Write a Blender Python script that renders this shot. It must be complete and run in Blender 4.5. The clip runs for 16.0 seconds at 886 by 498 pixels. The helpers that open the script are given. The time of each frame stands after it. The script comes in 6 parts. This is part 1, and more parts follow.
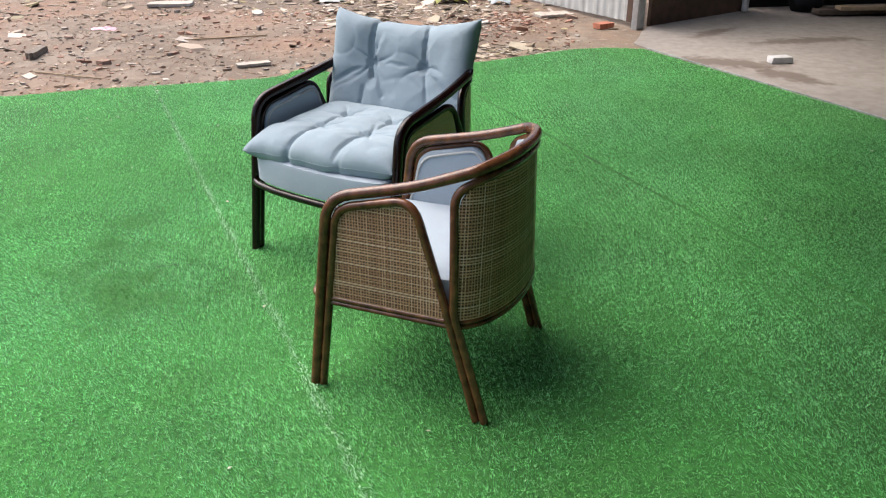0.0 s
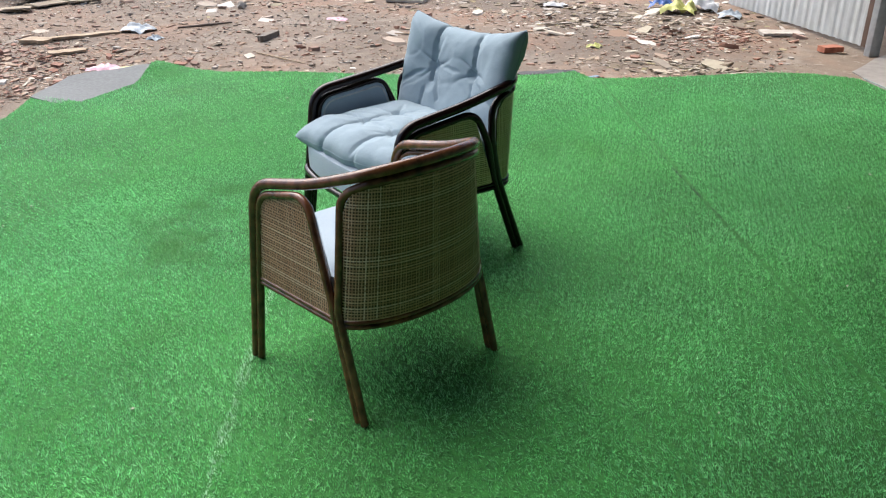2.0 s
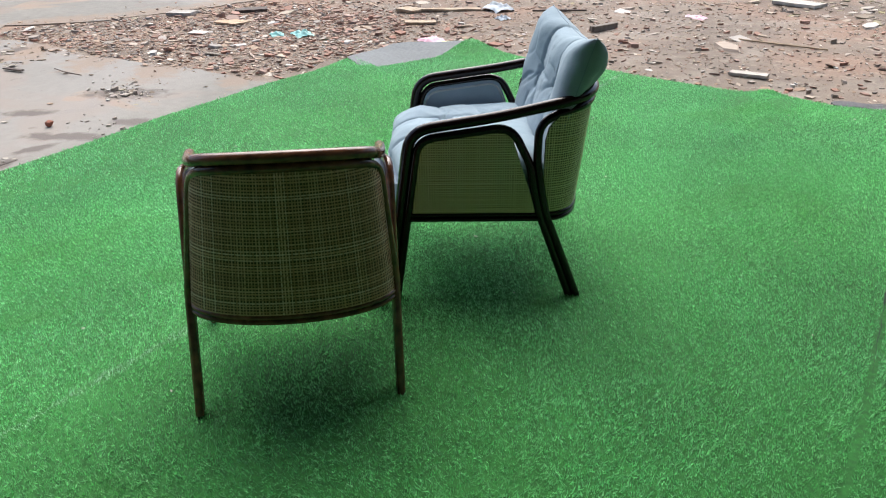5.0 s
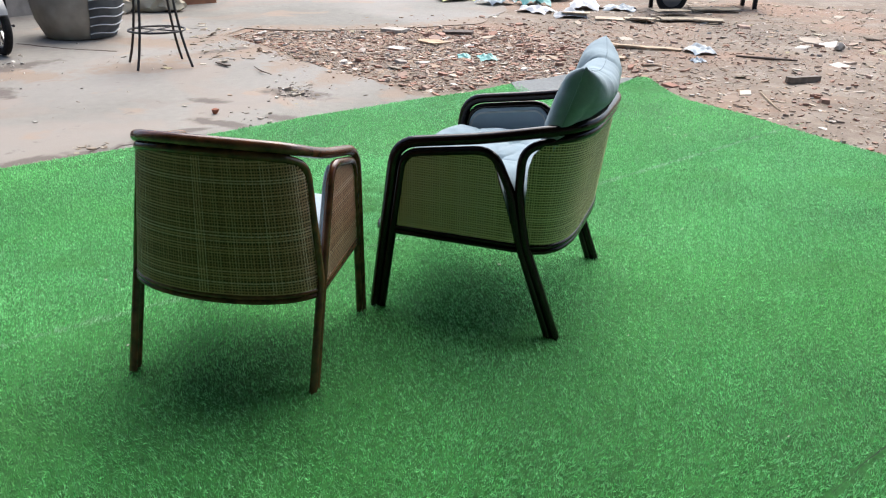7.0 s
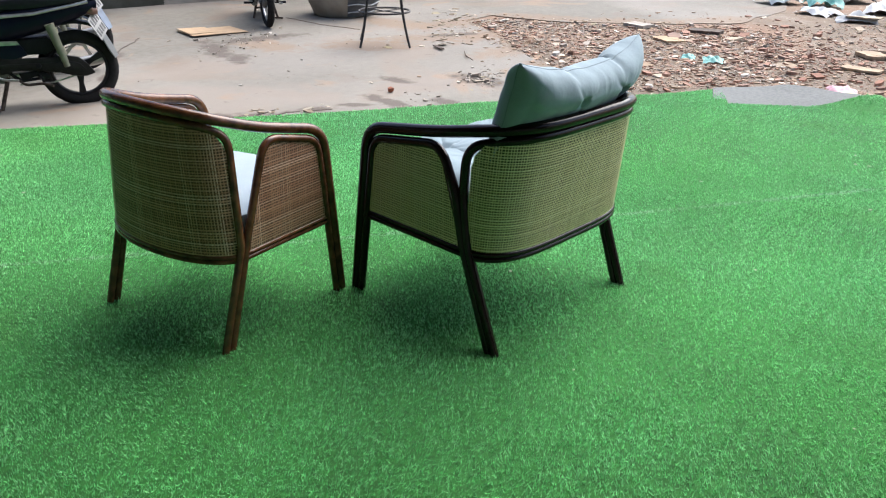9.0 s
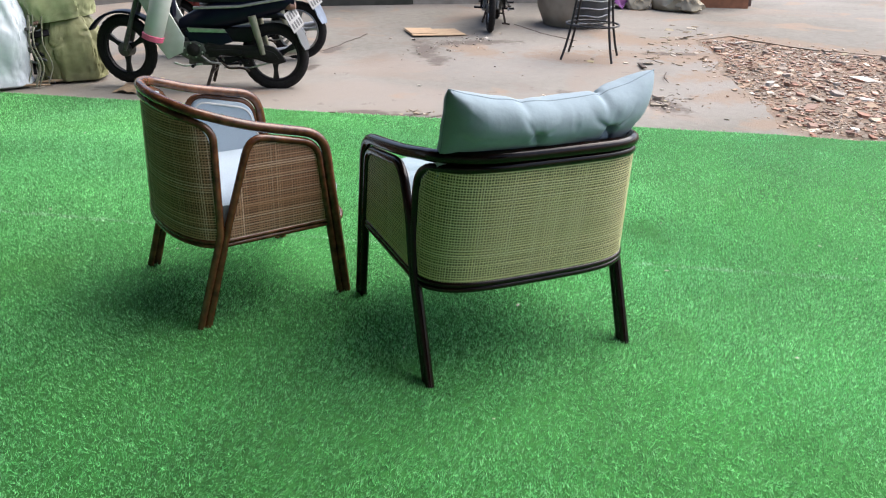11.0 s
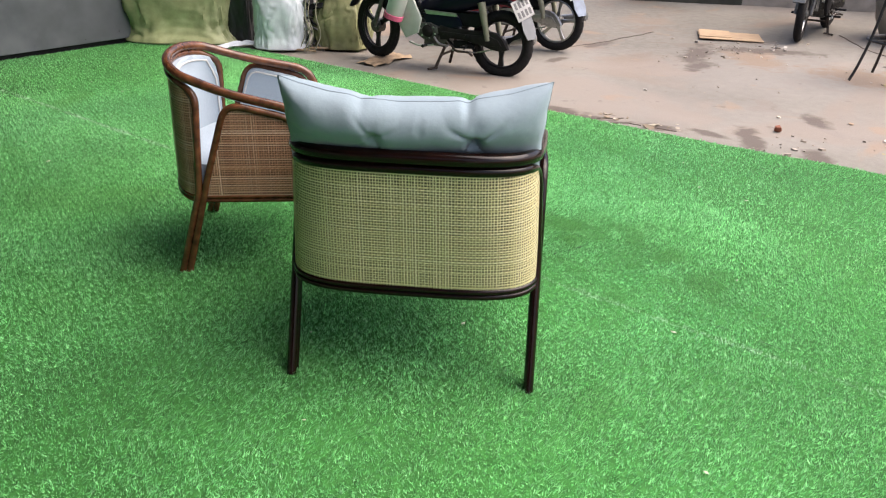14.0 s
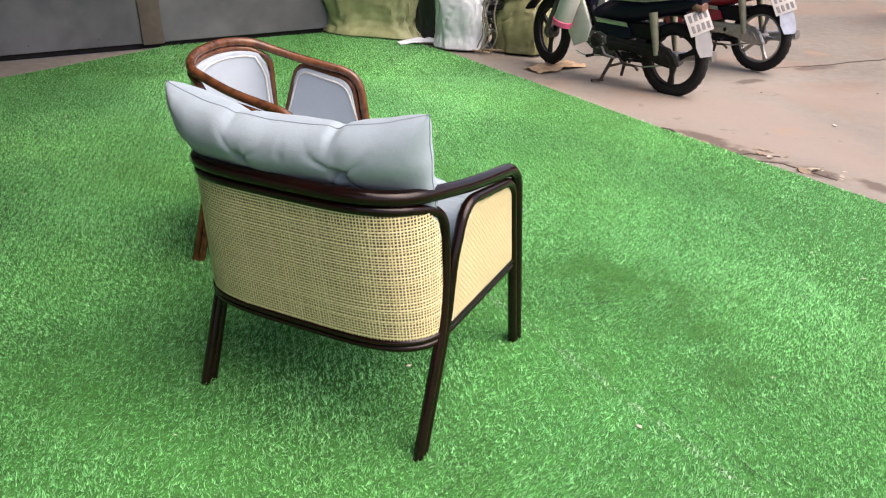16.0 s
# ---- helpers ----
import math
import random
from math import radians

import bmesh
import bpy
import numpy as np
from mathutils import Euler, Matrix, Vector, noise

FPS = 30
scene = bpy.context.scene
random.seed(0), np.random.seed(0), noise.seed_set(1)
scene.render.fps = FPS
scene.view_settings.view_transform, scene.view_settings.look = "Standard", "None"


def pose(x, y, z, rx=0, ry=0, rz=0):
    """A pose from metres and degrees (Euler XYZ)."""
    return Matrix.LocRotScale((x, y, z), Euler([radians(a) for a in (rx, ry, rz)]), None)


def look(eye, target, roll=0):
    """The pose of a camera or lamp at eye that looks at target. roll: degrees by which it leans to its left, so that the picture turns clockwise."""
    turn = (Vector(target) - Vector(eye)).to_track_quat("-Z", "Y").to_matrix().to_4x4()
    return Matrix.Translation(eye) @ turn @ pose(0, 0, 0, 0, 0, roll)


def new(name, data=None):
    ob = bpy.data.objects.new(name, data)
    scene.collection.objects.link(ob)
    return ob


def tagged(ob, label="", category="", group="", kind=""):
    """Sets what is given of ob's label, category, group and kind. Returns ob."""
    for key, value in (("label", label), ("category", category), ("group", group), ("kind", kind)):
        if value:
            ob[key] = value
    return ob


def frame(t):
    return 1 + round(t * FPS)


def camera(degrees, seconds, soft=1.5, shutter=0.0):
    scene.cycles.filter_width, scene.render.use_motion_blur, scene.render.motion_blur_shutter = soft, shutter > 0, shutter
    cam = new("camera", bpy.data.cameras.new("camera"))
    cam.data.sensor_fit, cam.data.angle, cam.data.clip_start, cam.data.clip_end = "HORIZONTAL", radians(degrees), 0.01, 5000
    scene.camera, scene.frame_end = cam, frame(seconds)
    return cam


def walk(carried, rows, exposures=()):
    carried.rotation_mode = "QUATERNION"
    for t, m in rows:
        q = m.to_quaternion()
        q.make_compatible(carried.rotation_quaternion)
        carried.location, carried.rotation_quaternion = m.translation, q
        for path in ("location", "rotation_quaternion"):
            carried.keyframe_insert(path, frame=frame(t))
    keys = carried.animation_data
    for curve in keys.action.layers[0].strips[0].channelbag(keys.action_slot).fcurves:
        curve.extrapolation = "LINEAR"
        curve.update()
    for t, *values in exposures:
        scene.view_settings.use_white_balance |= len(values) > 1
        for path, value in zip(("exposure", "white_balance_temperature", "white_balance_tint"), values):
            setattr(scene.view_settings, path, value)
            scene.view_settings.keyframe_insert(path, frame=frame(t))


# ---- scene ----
cam = camera(58.9, 16.0, 1.15)
PATH = [
    (0, (0.404, 0.365, 1.435), (0.327, 2.163, 0.563), -0.4),
    (0.5, (0.677, 0.356, 1.443), (0.438, 2.141, 0.572), -0.1),
    (1, (0.886, 0.438, 1.44), (0.474, 2.189, 0.567), -0.8),
    (1.5, (1.108, 0.534, 1.459), (0.528, 2.241, 0.593), -1.1),
    (2, (1.414, 0.607, 1.443), (0.659, 2.247, 0.582), -0.6),
    (2.5, (1.589, 0.733, 1.43), (0.697, 2.298, 0.56), -0.5),
    (3, (1.717, 0.898, 1.44), (0.701, 2.387, 0.573), -0.3),
    (3.5, (1.883, 1.094, 1.414), (0.716, 2.472, 0.555), -0.3),
    (5.8, (2.43, 2.17, 1.357), (0.783, 2.919, 0.505), -1.2),
    (6, (2.435, 2.219, 1.347), (0.775, 2.951, 0.506), -1.2),
    (6.5, (2.519, 2.448, 1.332), (0.775, 2.994, 0.517), -0.6),
    (7, (2.626, 2.71, 1.316), (0.822, 3.052, 0.523), 1.0),
    (7.5, (2.609, 2.964, 1.294), (0.78, 3.14, 0.503), 1.9),
    (8, (2.563, 3.212, 1.301), (0.728, 3.199, 0.507), 1.8),
    (8.5, (2.547, 3.533, 1.297), (0.73, 3.309, 0.492), 1.1),
    (10.8, (2.106, 4.591, 1.342), (0.573, 3.611, 0.511), 1.6),
    (11, (2.049, 4.664, 1.345), (0.55, 3.624, 0.525), 1.6),
    (11.5, (1.907, 4.869, 1.344), (0.5, 3.695, 0.544), 1.8),
    (12, (1.78, 5.096, 1.361), (0.471, 3.814, 0.559), 2.1),
    (12.5, (1.584, 5.197, 1.351), (0.379, 3.822, 0.538), 1.9),
    (13, (1.365, 5.273, 1.358), (0.285, 3.807, 0.529), 1.6),
    (13.5, (1.109, 5.415, 1.357), (0.182, 3.855, 0.517), 1.7),
    (14, (0.884, 5.469, 1.354), (0.104, 3.839, 0.496), 1.4),
    (14.5, (0.652, 5.452, 1.367), (0.037, 3.763, 0.49), 1.0),
    (15, (0.39, 5.478, 1.361), (-0.038, 3.732, 0.486), 0.6),
    (15.5, (0.148, 5.508, 1.379), (-0.13, 3.732, 0.501), 0.6),
    (16, (-0.086, 5.451, 1.37), (-0.236, 3.659, 0.496), 1.1),
]
walk(cam, [(t, look(eye, target, roll)) for t, eye, target, roll in PATH],
     [(0.0, 1.17, 6500, 14), (3.0, 1.10, 6050, 9), (8.5, 1.27, 6080, 9), (12.0, 1.30, 6260, 13), (14.0, 1.32, 6640, 16), (16.0, 1.29, 7000, 22)])

# ---- light ----
world = bpy.data.worlds.new("sky")
scene.world = world
world.use_nodes = True
wn = world.node_tree.nodes
sky = wn.new("ShaderNodeTexSky")
sky.sky_type = "NISHITA"
sky.sun_disc = False
SUN_EL, SUN_AZ = 55.0, 298.0          # degrees; azimuth clockwise from +y
sky.sun_elevation, sky.sun_rotation = radians(SUN_EL), radians(SUN_AZ)
sky.air_density, sky.dust_density, sky.ozone_density = 1.0, 4.0, 1.0
wn["Background"].inputs["Strength"].default_value = 0.12
world.node_tree.links.new(sky.outputs["Color"], wn["Background"].inputs["Color"])
sun = new("sun", bpy.data.lights.new("sun", "SUN"))
sun.data.energy, sun.data.angle, sun.data.color = 2.6, radians(70), (1.0, 0.93, 0.84)
el, az = radians(SUN_EL), radians(SUN_AZ)
sun.matrix_world = look(Vector((math.sin(az) * math.cos(el), math.cos(az) * math.cos(el), math.sin(el))) * 20, (0, 0, 0))


# ---- materials ----
def material(name, colour, rough=0.6, metal=0.0, vary=0.15, scale=20.0, bump=0.0, bump_scale=200.0, second=None, big=1.5, spec=0.5, sheen=0.0, per_object=0.0):
    """A surface with two scales of variation and fine relief."""
    m = bpy.data.materials.new(name)
    m.use_nodes = True
    n, l = m.node_tree.nodes, m.node_tree.links
    b = n["Principled BSDF"]
    b.inputs["Roughness"].default_value, b.inputs["Metallic"].default_value = rough, metal
    b.inputs["Specular IOR Level"].default_value = spec
    if sheen:
        b.inputs["Sheen Weight"].default_value = sheen
    tc = n.new("ShaderNodeTexCoord")
    t1, t2 = n.new("ShaderNodeTexNoise"), n.new("ShaderNodeTexNoise")
    t1.inputs["Scale"].default_value, t1.inputs["Detail"].default_value = scale, 6
    t2.inputs["Scale"].default_value, t2.inputs["Detail"].default_value = big, 4
    for t in (t1, t2):
        l.new(tc.outputs["Object"], t.inputs["Vector"])
    ramp = n.new("ShaderNodeValToRGB")
    c2 = second or tuple(c * (1 - 2 * vary) for c in colour)
    ramp.color_ramp.elements[0].position, ramp.color_ramp.elements[1].position = 0.32, 0.68
    ramp.color_ramp.elements[0].color, ramp.color_ramp.elements[1].color = (*c2, 1), (*colour, 1)
    l.new(t1.outputs["Fac"], ramp.inputs["Fac"])
    hsv = n.new("ShaderNodeHueSaturation")
    mr = n.new("ShaderNodeMapRange")
    mr.inputs["To Min"].default_value, mr.inputs["To Max"].default_value = 1 - vary, 1 + vary
    mr.inputs["From Min"].default_value, mr.inputs["From Max"].default_value = 0.3, 0.7
    l.new(t2.outputs["Fac"], mr.inputs["Value"])
    l.new(ramp.outputs["Color"], hsv.inputs["Color"])
    if per_object:
        info, mul = n.new("ShaderNodeObjectInfo"), n.new("ShaderNodeMath")
        mr2 = n.new("ShaderNodeMapRange")
        mr2.inputs["To Min"].default_value, mr2.inputs["To Max"].default_value = 1 - per_object, 1 + per_object
        mul.operation = "MULTIPLY"
        l.new(info.outputs["Random"], mr2.inputs["Value"])
        l.new(mr.outputs["Result"], mul.inputs[0])
        l.new(mr2.outputs["Result"], mul.inputs[1])
        l.new(mul.outputs["Value"], hsv.inputs["Value"])
    else:
        l.new(mr.outputs["Result"], hsv.inputs["Value"])
    l.new(hsv.outputs["Color"], b.inputs["Base Color"])
    if bump:
        t3, bp = n.new("ShaderNodeTexNoise"), n.new("ShaderNodeBump")
        t3.inputs["Scale"].default_value, t3.inputs["Detail"].default_value = bump_scale, 4
        bp.inputs["Strength"].default_value, bp.inputs["Distance"].default_value = bump, 0.004
        l.new(tc.outputs["Object"], t3.inputs["Vector"])
        l.new(t3.outputs["Fac"], bp.inputs["Height"])
        l.new(bp.outputs["Normal"], b.inputs["Normal"])
    return m


def grained(name, colour, second, rough, spec=0.35):
    """Lacquered rattan pole: streaks and joints in the colour, a soft gloss."""
    m = material(name, colour, rough, 0, 0.2, 30, 0.10, 90, second, 4, spec)
    return m


def island_material(name, stops, rough=0.9):
    m = bpy.data.materials.new(name)
    m.use_nodes = True
    n, l = m.node_tree.nodes, m.node_tree.links
    geo, ramp, tx = n.new("ShaderNodeNewGeometry"), n.new("ShaderNodeValToRGB"), n.new("ShaderNodeTexNoise")
    el = ramp.color_ramp.elements
    el[0].position, el[0].color = 0.0, (*stops[0], 1)
    el[1].position, el[1].color = 1.0, (*stops[-1], 1)
    for k, c in enumerate(stops[1:-1]):
        e = el.new((k + 1) / (len(stops) - 1))
        e.color = (*c, 1)
    l.new(geo.outputs["Random Per Island"], ramp.inputs["Fac"])
    tx.inputs["Scale"].default_value = 40
    mix = n.new("ShaderNodeHueSaturation")
    mr = n.new("ShaderNodeMapRange")
    mr.inputs["To Min"].default_value, mr.inputs["To Max"].default_value = 0.7, 1.3
    l.new(tx.outputs["Fac"], mr.inputs["Value"])
    l.new(mr.outputs["Result"], mix.inputs["Value"])
    l.new(ramp.outputs["Color"], mix.inputs["Color"])
    b = n["Principled BSDF"]
    b.inputs["Roughness"].default_value = rough
    l.new(mix.outputs["Color"], b.inputs["Base Color"])
    return m


M_POLE_BROWN = grained("rattan_brown", (0.128, 0.050, 0.022), (0.046, 0.017, 0.008), 0.22, 0.45)
M_POLE_BLACK = grained("rattan_black", (0.0100, 0.0032, 0.0024), (0.0035, 0.0016, 0.0014), 0.17, 0.26)
M_CANE_BROWN = island_material("cane_brown", [(0.250, 0.118, 0.068), (0.430, 0.232, 0.142), (0.560, 0.352, 0.240), (0.330, 0.168, 0.098), (0.660, 0.480, 0.365)], 0.5)
M_CANE_PALE = island_material("cane_pale", [(0.560, 0.490, 0.265), (0.660, 0.585, 0.345), (0.600, 0.525, 0.290), (0.710, 0.640, 0.410), (0.510, 0.440, 0.235)], 0.5)
# dark sheets behind the cane: shade in its holes, put into colour
M_HOLES_BROWN = material("hole_shade_brown", (0.058, 0.034, 0.024), 0.9)
M_HOLES_PALE = material("hole_shade_pale", (0.034, 0.028, 0.017), 0.9)
M_FABRIC = material("fabric_grey", (0.290, 0.350, 0.405), 0.85, 0, 0.05, 300, 0.25, 900, None, 6, 0.2, 0.1)
M_PIPING = material("piping_pale", (0.47, 0.47, 0.46), 0.7)
M_CUSHION = material("cushion_cotton", (0.232, 0.300, 0.346), 0.85, 0, 0.06, 400, 0.85, 15, None, 5, 0.2, 0.08)
M_THREAD = material("seam_thread", (0.19, 0.25, 0.30), 0.9)
M_TURF_BASE = material("turf_backing", (0.034, 0.165, 0.032), 0.95, 0, 0.25, 60, 0.3, 300, spec=0.3)
M_FLAP = material("turf_underside", (0.150, 0.158, 0.155), 0.9, 0, 0.15, 40, 0.2, 300)
M_SEAM = material("turf_seam", (0.36, 0.64, 0.37), 0.9)
# near-black green: shade in the open joints, put into colour
M_JOINT_SHADE = material("turf_joint_shade", (0.010, 0.030, 0.012), 0.95)
M_DIRT = material("dirt", (0.170, 0.130, 0.094), 0.95, 0, 0.22, 9, 0.9, 60, (0.134, 0.099, 0.070), 0.7)
M_CONCRETE = material("concrete", (0.156, 0.144, 0.120), 0.85, 0, 0.18, 14, 0.45, 80, (0.122, 0.111, 0.091), 0.8)
M_APRON = material("apron_concrete", (0.245, 0.225, 0.202), 0.85, 0, 0.14, 14, 0.35, 80, (0.195, 0.176, 0.155), 0.8)
M_MUD = material("mud_patch", (0.075, 0.055, 0.042), 0.9, 0, 0.2, 25, 0.8, 60)


def stained_concrete():
    """Worn concrete with ragged damp and muddy stains."""
    m = M_CONCRETE
    n, k = m.node_tree.nodes, m.node_tree.links
    b = n["Principled BSDF"]
    clean = b.inputs["Base Color"].links[0].from_socket
    tc = n.new("ShaderNodeTexCoord")
    for scale, lo, hi, colour, amount in ((0.75, 0.54, 0.60, (0.170, 0.126, 0.092), 0.7), (2.6, 0.60, 0.66, (0.135, 0.105, 0.084), 0.6), (0.35, 0.45, 0.62, (0.232, 0.212, 0.188), 0.55), (1.3, 0.62, 0.66, (0.24, 0.16, 0.10), 0.5), (9.0, 0.66, 0.70, (0.10, 0.08, 0.065), 0.5)):
        tx, rp, mx = n.new("ShaderNodeTexNoise"), n.new("ShaderNodeMapRange"), n.new("ShaderNodeMix")
        tx.inputs["Scale"].default_value, tx.inputs["Detail"].default_value, tx.inputs["Distortion"].default_value = scale, 10, 0.6
        rp.inputs["From Min"].default_value, rp.inputs["From Max"].default_value, rp.inputs["To Max"].default_value = lo, hi, amount
        mx.data_type = "RGBA"
        mx.inputs[7].default_value = (*colour, 1)
        k.new(tc.outputs["Object"], tx.inputs["Vector"])
        k.new(tx.outputs["Fac"], rp.inputs["Value"])
        k.new(rp.outputs["Result"], mx.inputs[0])
        k.new(clean, mx.inputs[6])
        clean = mx.outputs[2]
    k.new(clean, b.inputs["Base Color"])


stained_concrete()


def marks(m, spots, colour, amount):
    """Ragged soft-edged marks at known places: (x, y, length, width, turn in degrees)."""
    n, k = m.node_tree.nodes, m.node_tree.links
    b = n["Principled BSDF"]
    tone = b.inputs["Base Color"].links[0].from_socket
    tc, rag = n.new("ShaderNodeTexCoord"), n.new("ShaderNodeTexNoise")
    rag.inputs["Scale"].default_value, rag.inputs["Detail"].default_value, rag.inputs["Distortion"].default_value = 9.0, 8, 0.5
    k.new(tc.outputs["Object"], rag.inputs["Vector"])
    for x, y, long, wide, turn in spots:
        mp, far, add, ms, mx = n.new("ShaderNodeMapping"), n.new("ShaderNodeVectorMath"), n.new("ShaderNodeMath"), n.new("ShaderNodeMapRange"), n.new("ShaderNodeMix")
        mp.vector_type, far.operation, add.operation, mx.data_type = "TEXTURE", "LENGTH", "MULTIPLY_ADD", "RGBA"
        mp.inputs["Location"].default_value, mp.inputs["Rotation"].default_value, mp.inputs["Scale"].default_value = (x, y, 0), (0, 0, radians(turn)), (long / 2, wide / 2, 50)
        add.inputs[1].default_value = 2.2
        ms.inputs["From Min"].default_value, ms.inputs["From Max"].default_value, ms.inputs["To Max"].default_value = 2.35, 1.75, amount
        mx.inputs[7].default_value = (*colour, 1)
        k.new(tc.outputs["Object"], mp.inputs["Vector"])
        k.new(mp.outputs["Vector"], far.inputs[0])
        k.new(rag.outputs["Fac"], add.inputs[0])
        k.new(far.outputs["Value"], add.inputs[2])
        k.new(add.outputs["Value"], ms.inputs["Value"])
        k.new(ms.outputs["Result"], mx.inputs[0])
        k.new(tone, mx.inputs[6])
        tone = mx.outputs[2]
    k.new(tone, b.inputs["Base Color"])


# damp hollows, and earth washed onto the concrete along the rubble and under the stool
marks(M_CONCRETE, ((-4.2, 3.1, 0.9, 0.4, 150), (-4.8, 2.7, 0.9, 0.4, 150), (-5.5, 2.3, 1.0, 0.4, 160), (-6.3, 1.9, 1.0, 0.5, 150), (-6.95, 2.6, 1.2, 0.5, 90), (-6.95, 3.8, 1.4, 0.5, 90), (-7.2, 4.9, 1.4, 0.7, 110), (-3.5, 3.5, 0.5, 0.25, 150),
                   (-4.7, 1.4, 1.0, 0.6, 100), (-5.3, 1.9, 1.3, 0.4, 120), (-6.0, 1.3, 1.2, 0.5, 60), (-4.4, 0.5, 0.8, 0.4, 70)), (0.185, 0.125, 0.080), 0.70)
marks(M_CONCRETE, ((-3.52, 2.70, 0.60, 0.26, 60), (-2.77, 2.62, 0.30, 0.15, 60), (-2.66, 2.22, 0.55, 0.14, 55), (-3.37, 2.06, 0.34, 0.14, 60), (-4.10, 0.12, 0.9, 0.24, 40), (-4.75, 0.28, 0.95, 0.26, 140), (-3.78, 0.52, 0.4, 0.2, 30),
                   (-2.80, -0.12, 0.24, 0.1, 20), (-3.52, -0.54, 0.4, 0.12, 20), (-5.50, 2.05, 0.6, 0.18, 130), (-2.06, 1.46, 0.36, 0.09, 125), (-2.32, 1.80, 0.34, 0.13, 120), (-2.52, 2.02, 0.24, 0.1, 110), (-1.95, 1.20, 0.4, 0.12, 125)), (0.070, 0.052, 0.040), 0.85)
marks(M_APRON, ((2.36, 6.62, 0.75, 0.30, 165), (2.72, 6.22, 0.55, 0.24, 130), (2.55, 7.72, 0.6, 0.16, 40), (3.3, 7.4, 1.0, 0.2, 10)), (0.095, 0.070, 0.053), 0.8)


def patched(m, spots):
    """Broad ragged patches of other tones: (scale, from, to, colour, amount)."""
    n, k = m.node_tree.nodes, m.node_tree.links
    b = n["Principled BSDF"]
    clean = b.inputs["Base Color"].links[0].from_socket
    tc = n.new("ShaderNodeTexCoord")
    for scale, lo, hi, colour, amount in spots:
        tx, rp, mx = n.new("ShaderNodeTexNoise"), n.new("ShaderNodeMapRange"), n.new("ShaderNodeMix")
        tx.inputs["Scale"].default_value, tx.inputs["Detail"].default_value, tx.inputs["Distortion"].default_value = scale, 10, 0.7
        rp.inputs["From Min"].default_value, rp.inputs["From Max"].default_value, rp.inputs["To Max"].default_value = lo, hi, amount
        mx.data_type = "RGBA"
        mx.inputs[7].default_value = (*colour, 1)
        k.new(tc.outputs["Object"], tx.inputs["Vector"])
        k.new(tx.outputs["Fac"], rp.inputs["Value"])
        k.new(rp.outputs["Result"], mx.inputs[0])
        k.new(clean, mx.inputs[6])
        clean = mx.outputs[2]
    k.new(clean, b.inputs["Base Color"])


patched(M_DIRT, ((0.7, 0.48, 0.62, (0.215, 0.125, 0.078), 0.7), (1.9, 0.55, 0.66, (0.225, 0.19, 0.15), 0.6), (14.0, 0.58, 0.66, (0.28, 0.24, 0.19), 0.6), (30.0, 0.62, 0.67, (0.07, 0.052, 0.04), 0.6)))

marks(M_DIRT, ((0.2, 7.7, 2.4, 1.5, 20), (-0.3, 8.9, 2.6, 1.0, 0), (0.5, 7.0, 1.2, 0.5, 25), (-2.6, 9.2, 2.4, 0.9, 5)), (0.105, 0.078, 0.056), 0.6)


# ---- building blocks ----
def finish(name, bm, mat, smooth=True):
    me = bpy.data.meshes.new(name)
    bm.normal_update()
    bm.to_mesh(me)
    bm.free()
    me.materials.append(mat)
    if smooth:
        me.polygons.foreach_set("use_smooth", [True] * len(me.polygons))
        me.set_sharp_from_angle(angle=radians(42))
    return me


def part(name, bm, mat, parent, label="", smooth=True):
    ob = new(name, finish(name, bm, mat, smooth))
    ob.parent = parent
    if label:
        ob["label"] = label
    return ob


def single(name, bm, mat, label, category, m=None, group="", kind="", smooth=True):
    ob = new(name, finish(name, bm, mat, smooth))
    if m is not None:
        ob.matrix_world = m
    return tagged(ob, label, category, group, kind)


def base(name, m, label, category, group="", kind=""):
    ob = new(name)
    ob.empty_display_size = 0.1
    ob.matrix_world = m
    return tagged(ob, label, category, group, kind)


def fillet(points, radii, steps=6):
    """A polyline with rounded corners; one radius, or one for each inner point."""
    P = [Vector(p) for p in points]
    if not hasattr(radii, "__len__"):
        radii = [radii] * (len(P) - 2)
    out = [P[0]]
    for i in range(1, len(P) - 1):
        a, b, c = P[i - 1], P[i], P[i + 1]
        d = min(radii[i - 1], (a - b).length * 0.48, (c - b).length * 0.48)
        s, e = b + (a - b).normalized() * d, b + (c - b).normalized() * d
        if d < 1e-4:
            out.append(b)
            continue
        for k in range(steps + 1):
            t = k / steps
            out.append(s * (1 - t) ** 2 + b * 2 * t * (1 - t) + e * t * t)
    out.append(P[-1])
    return out


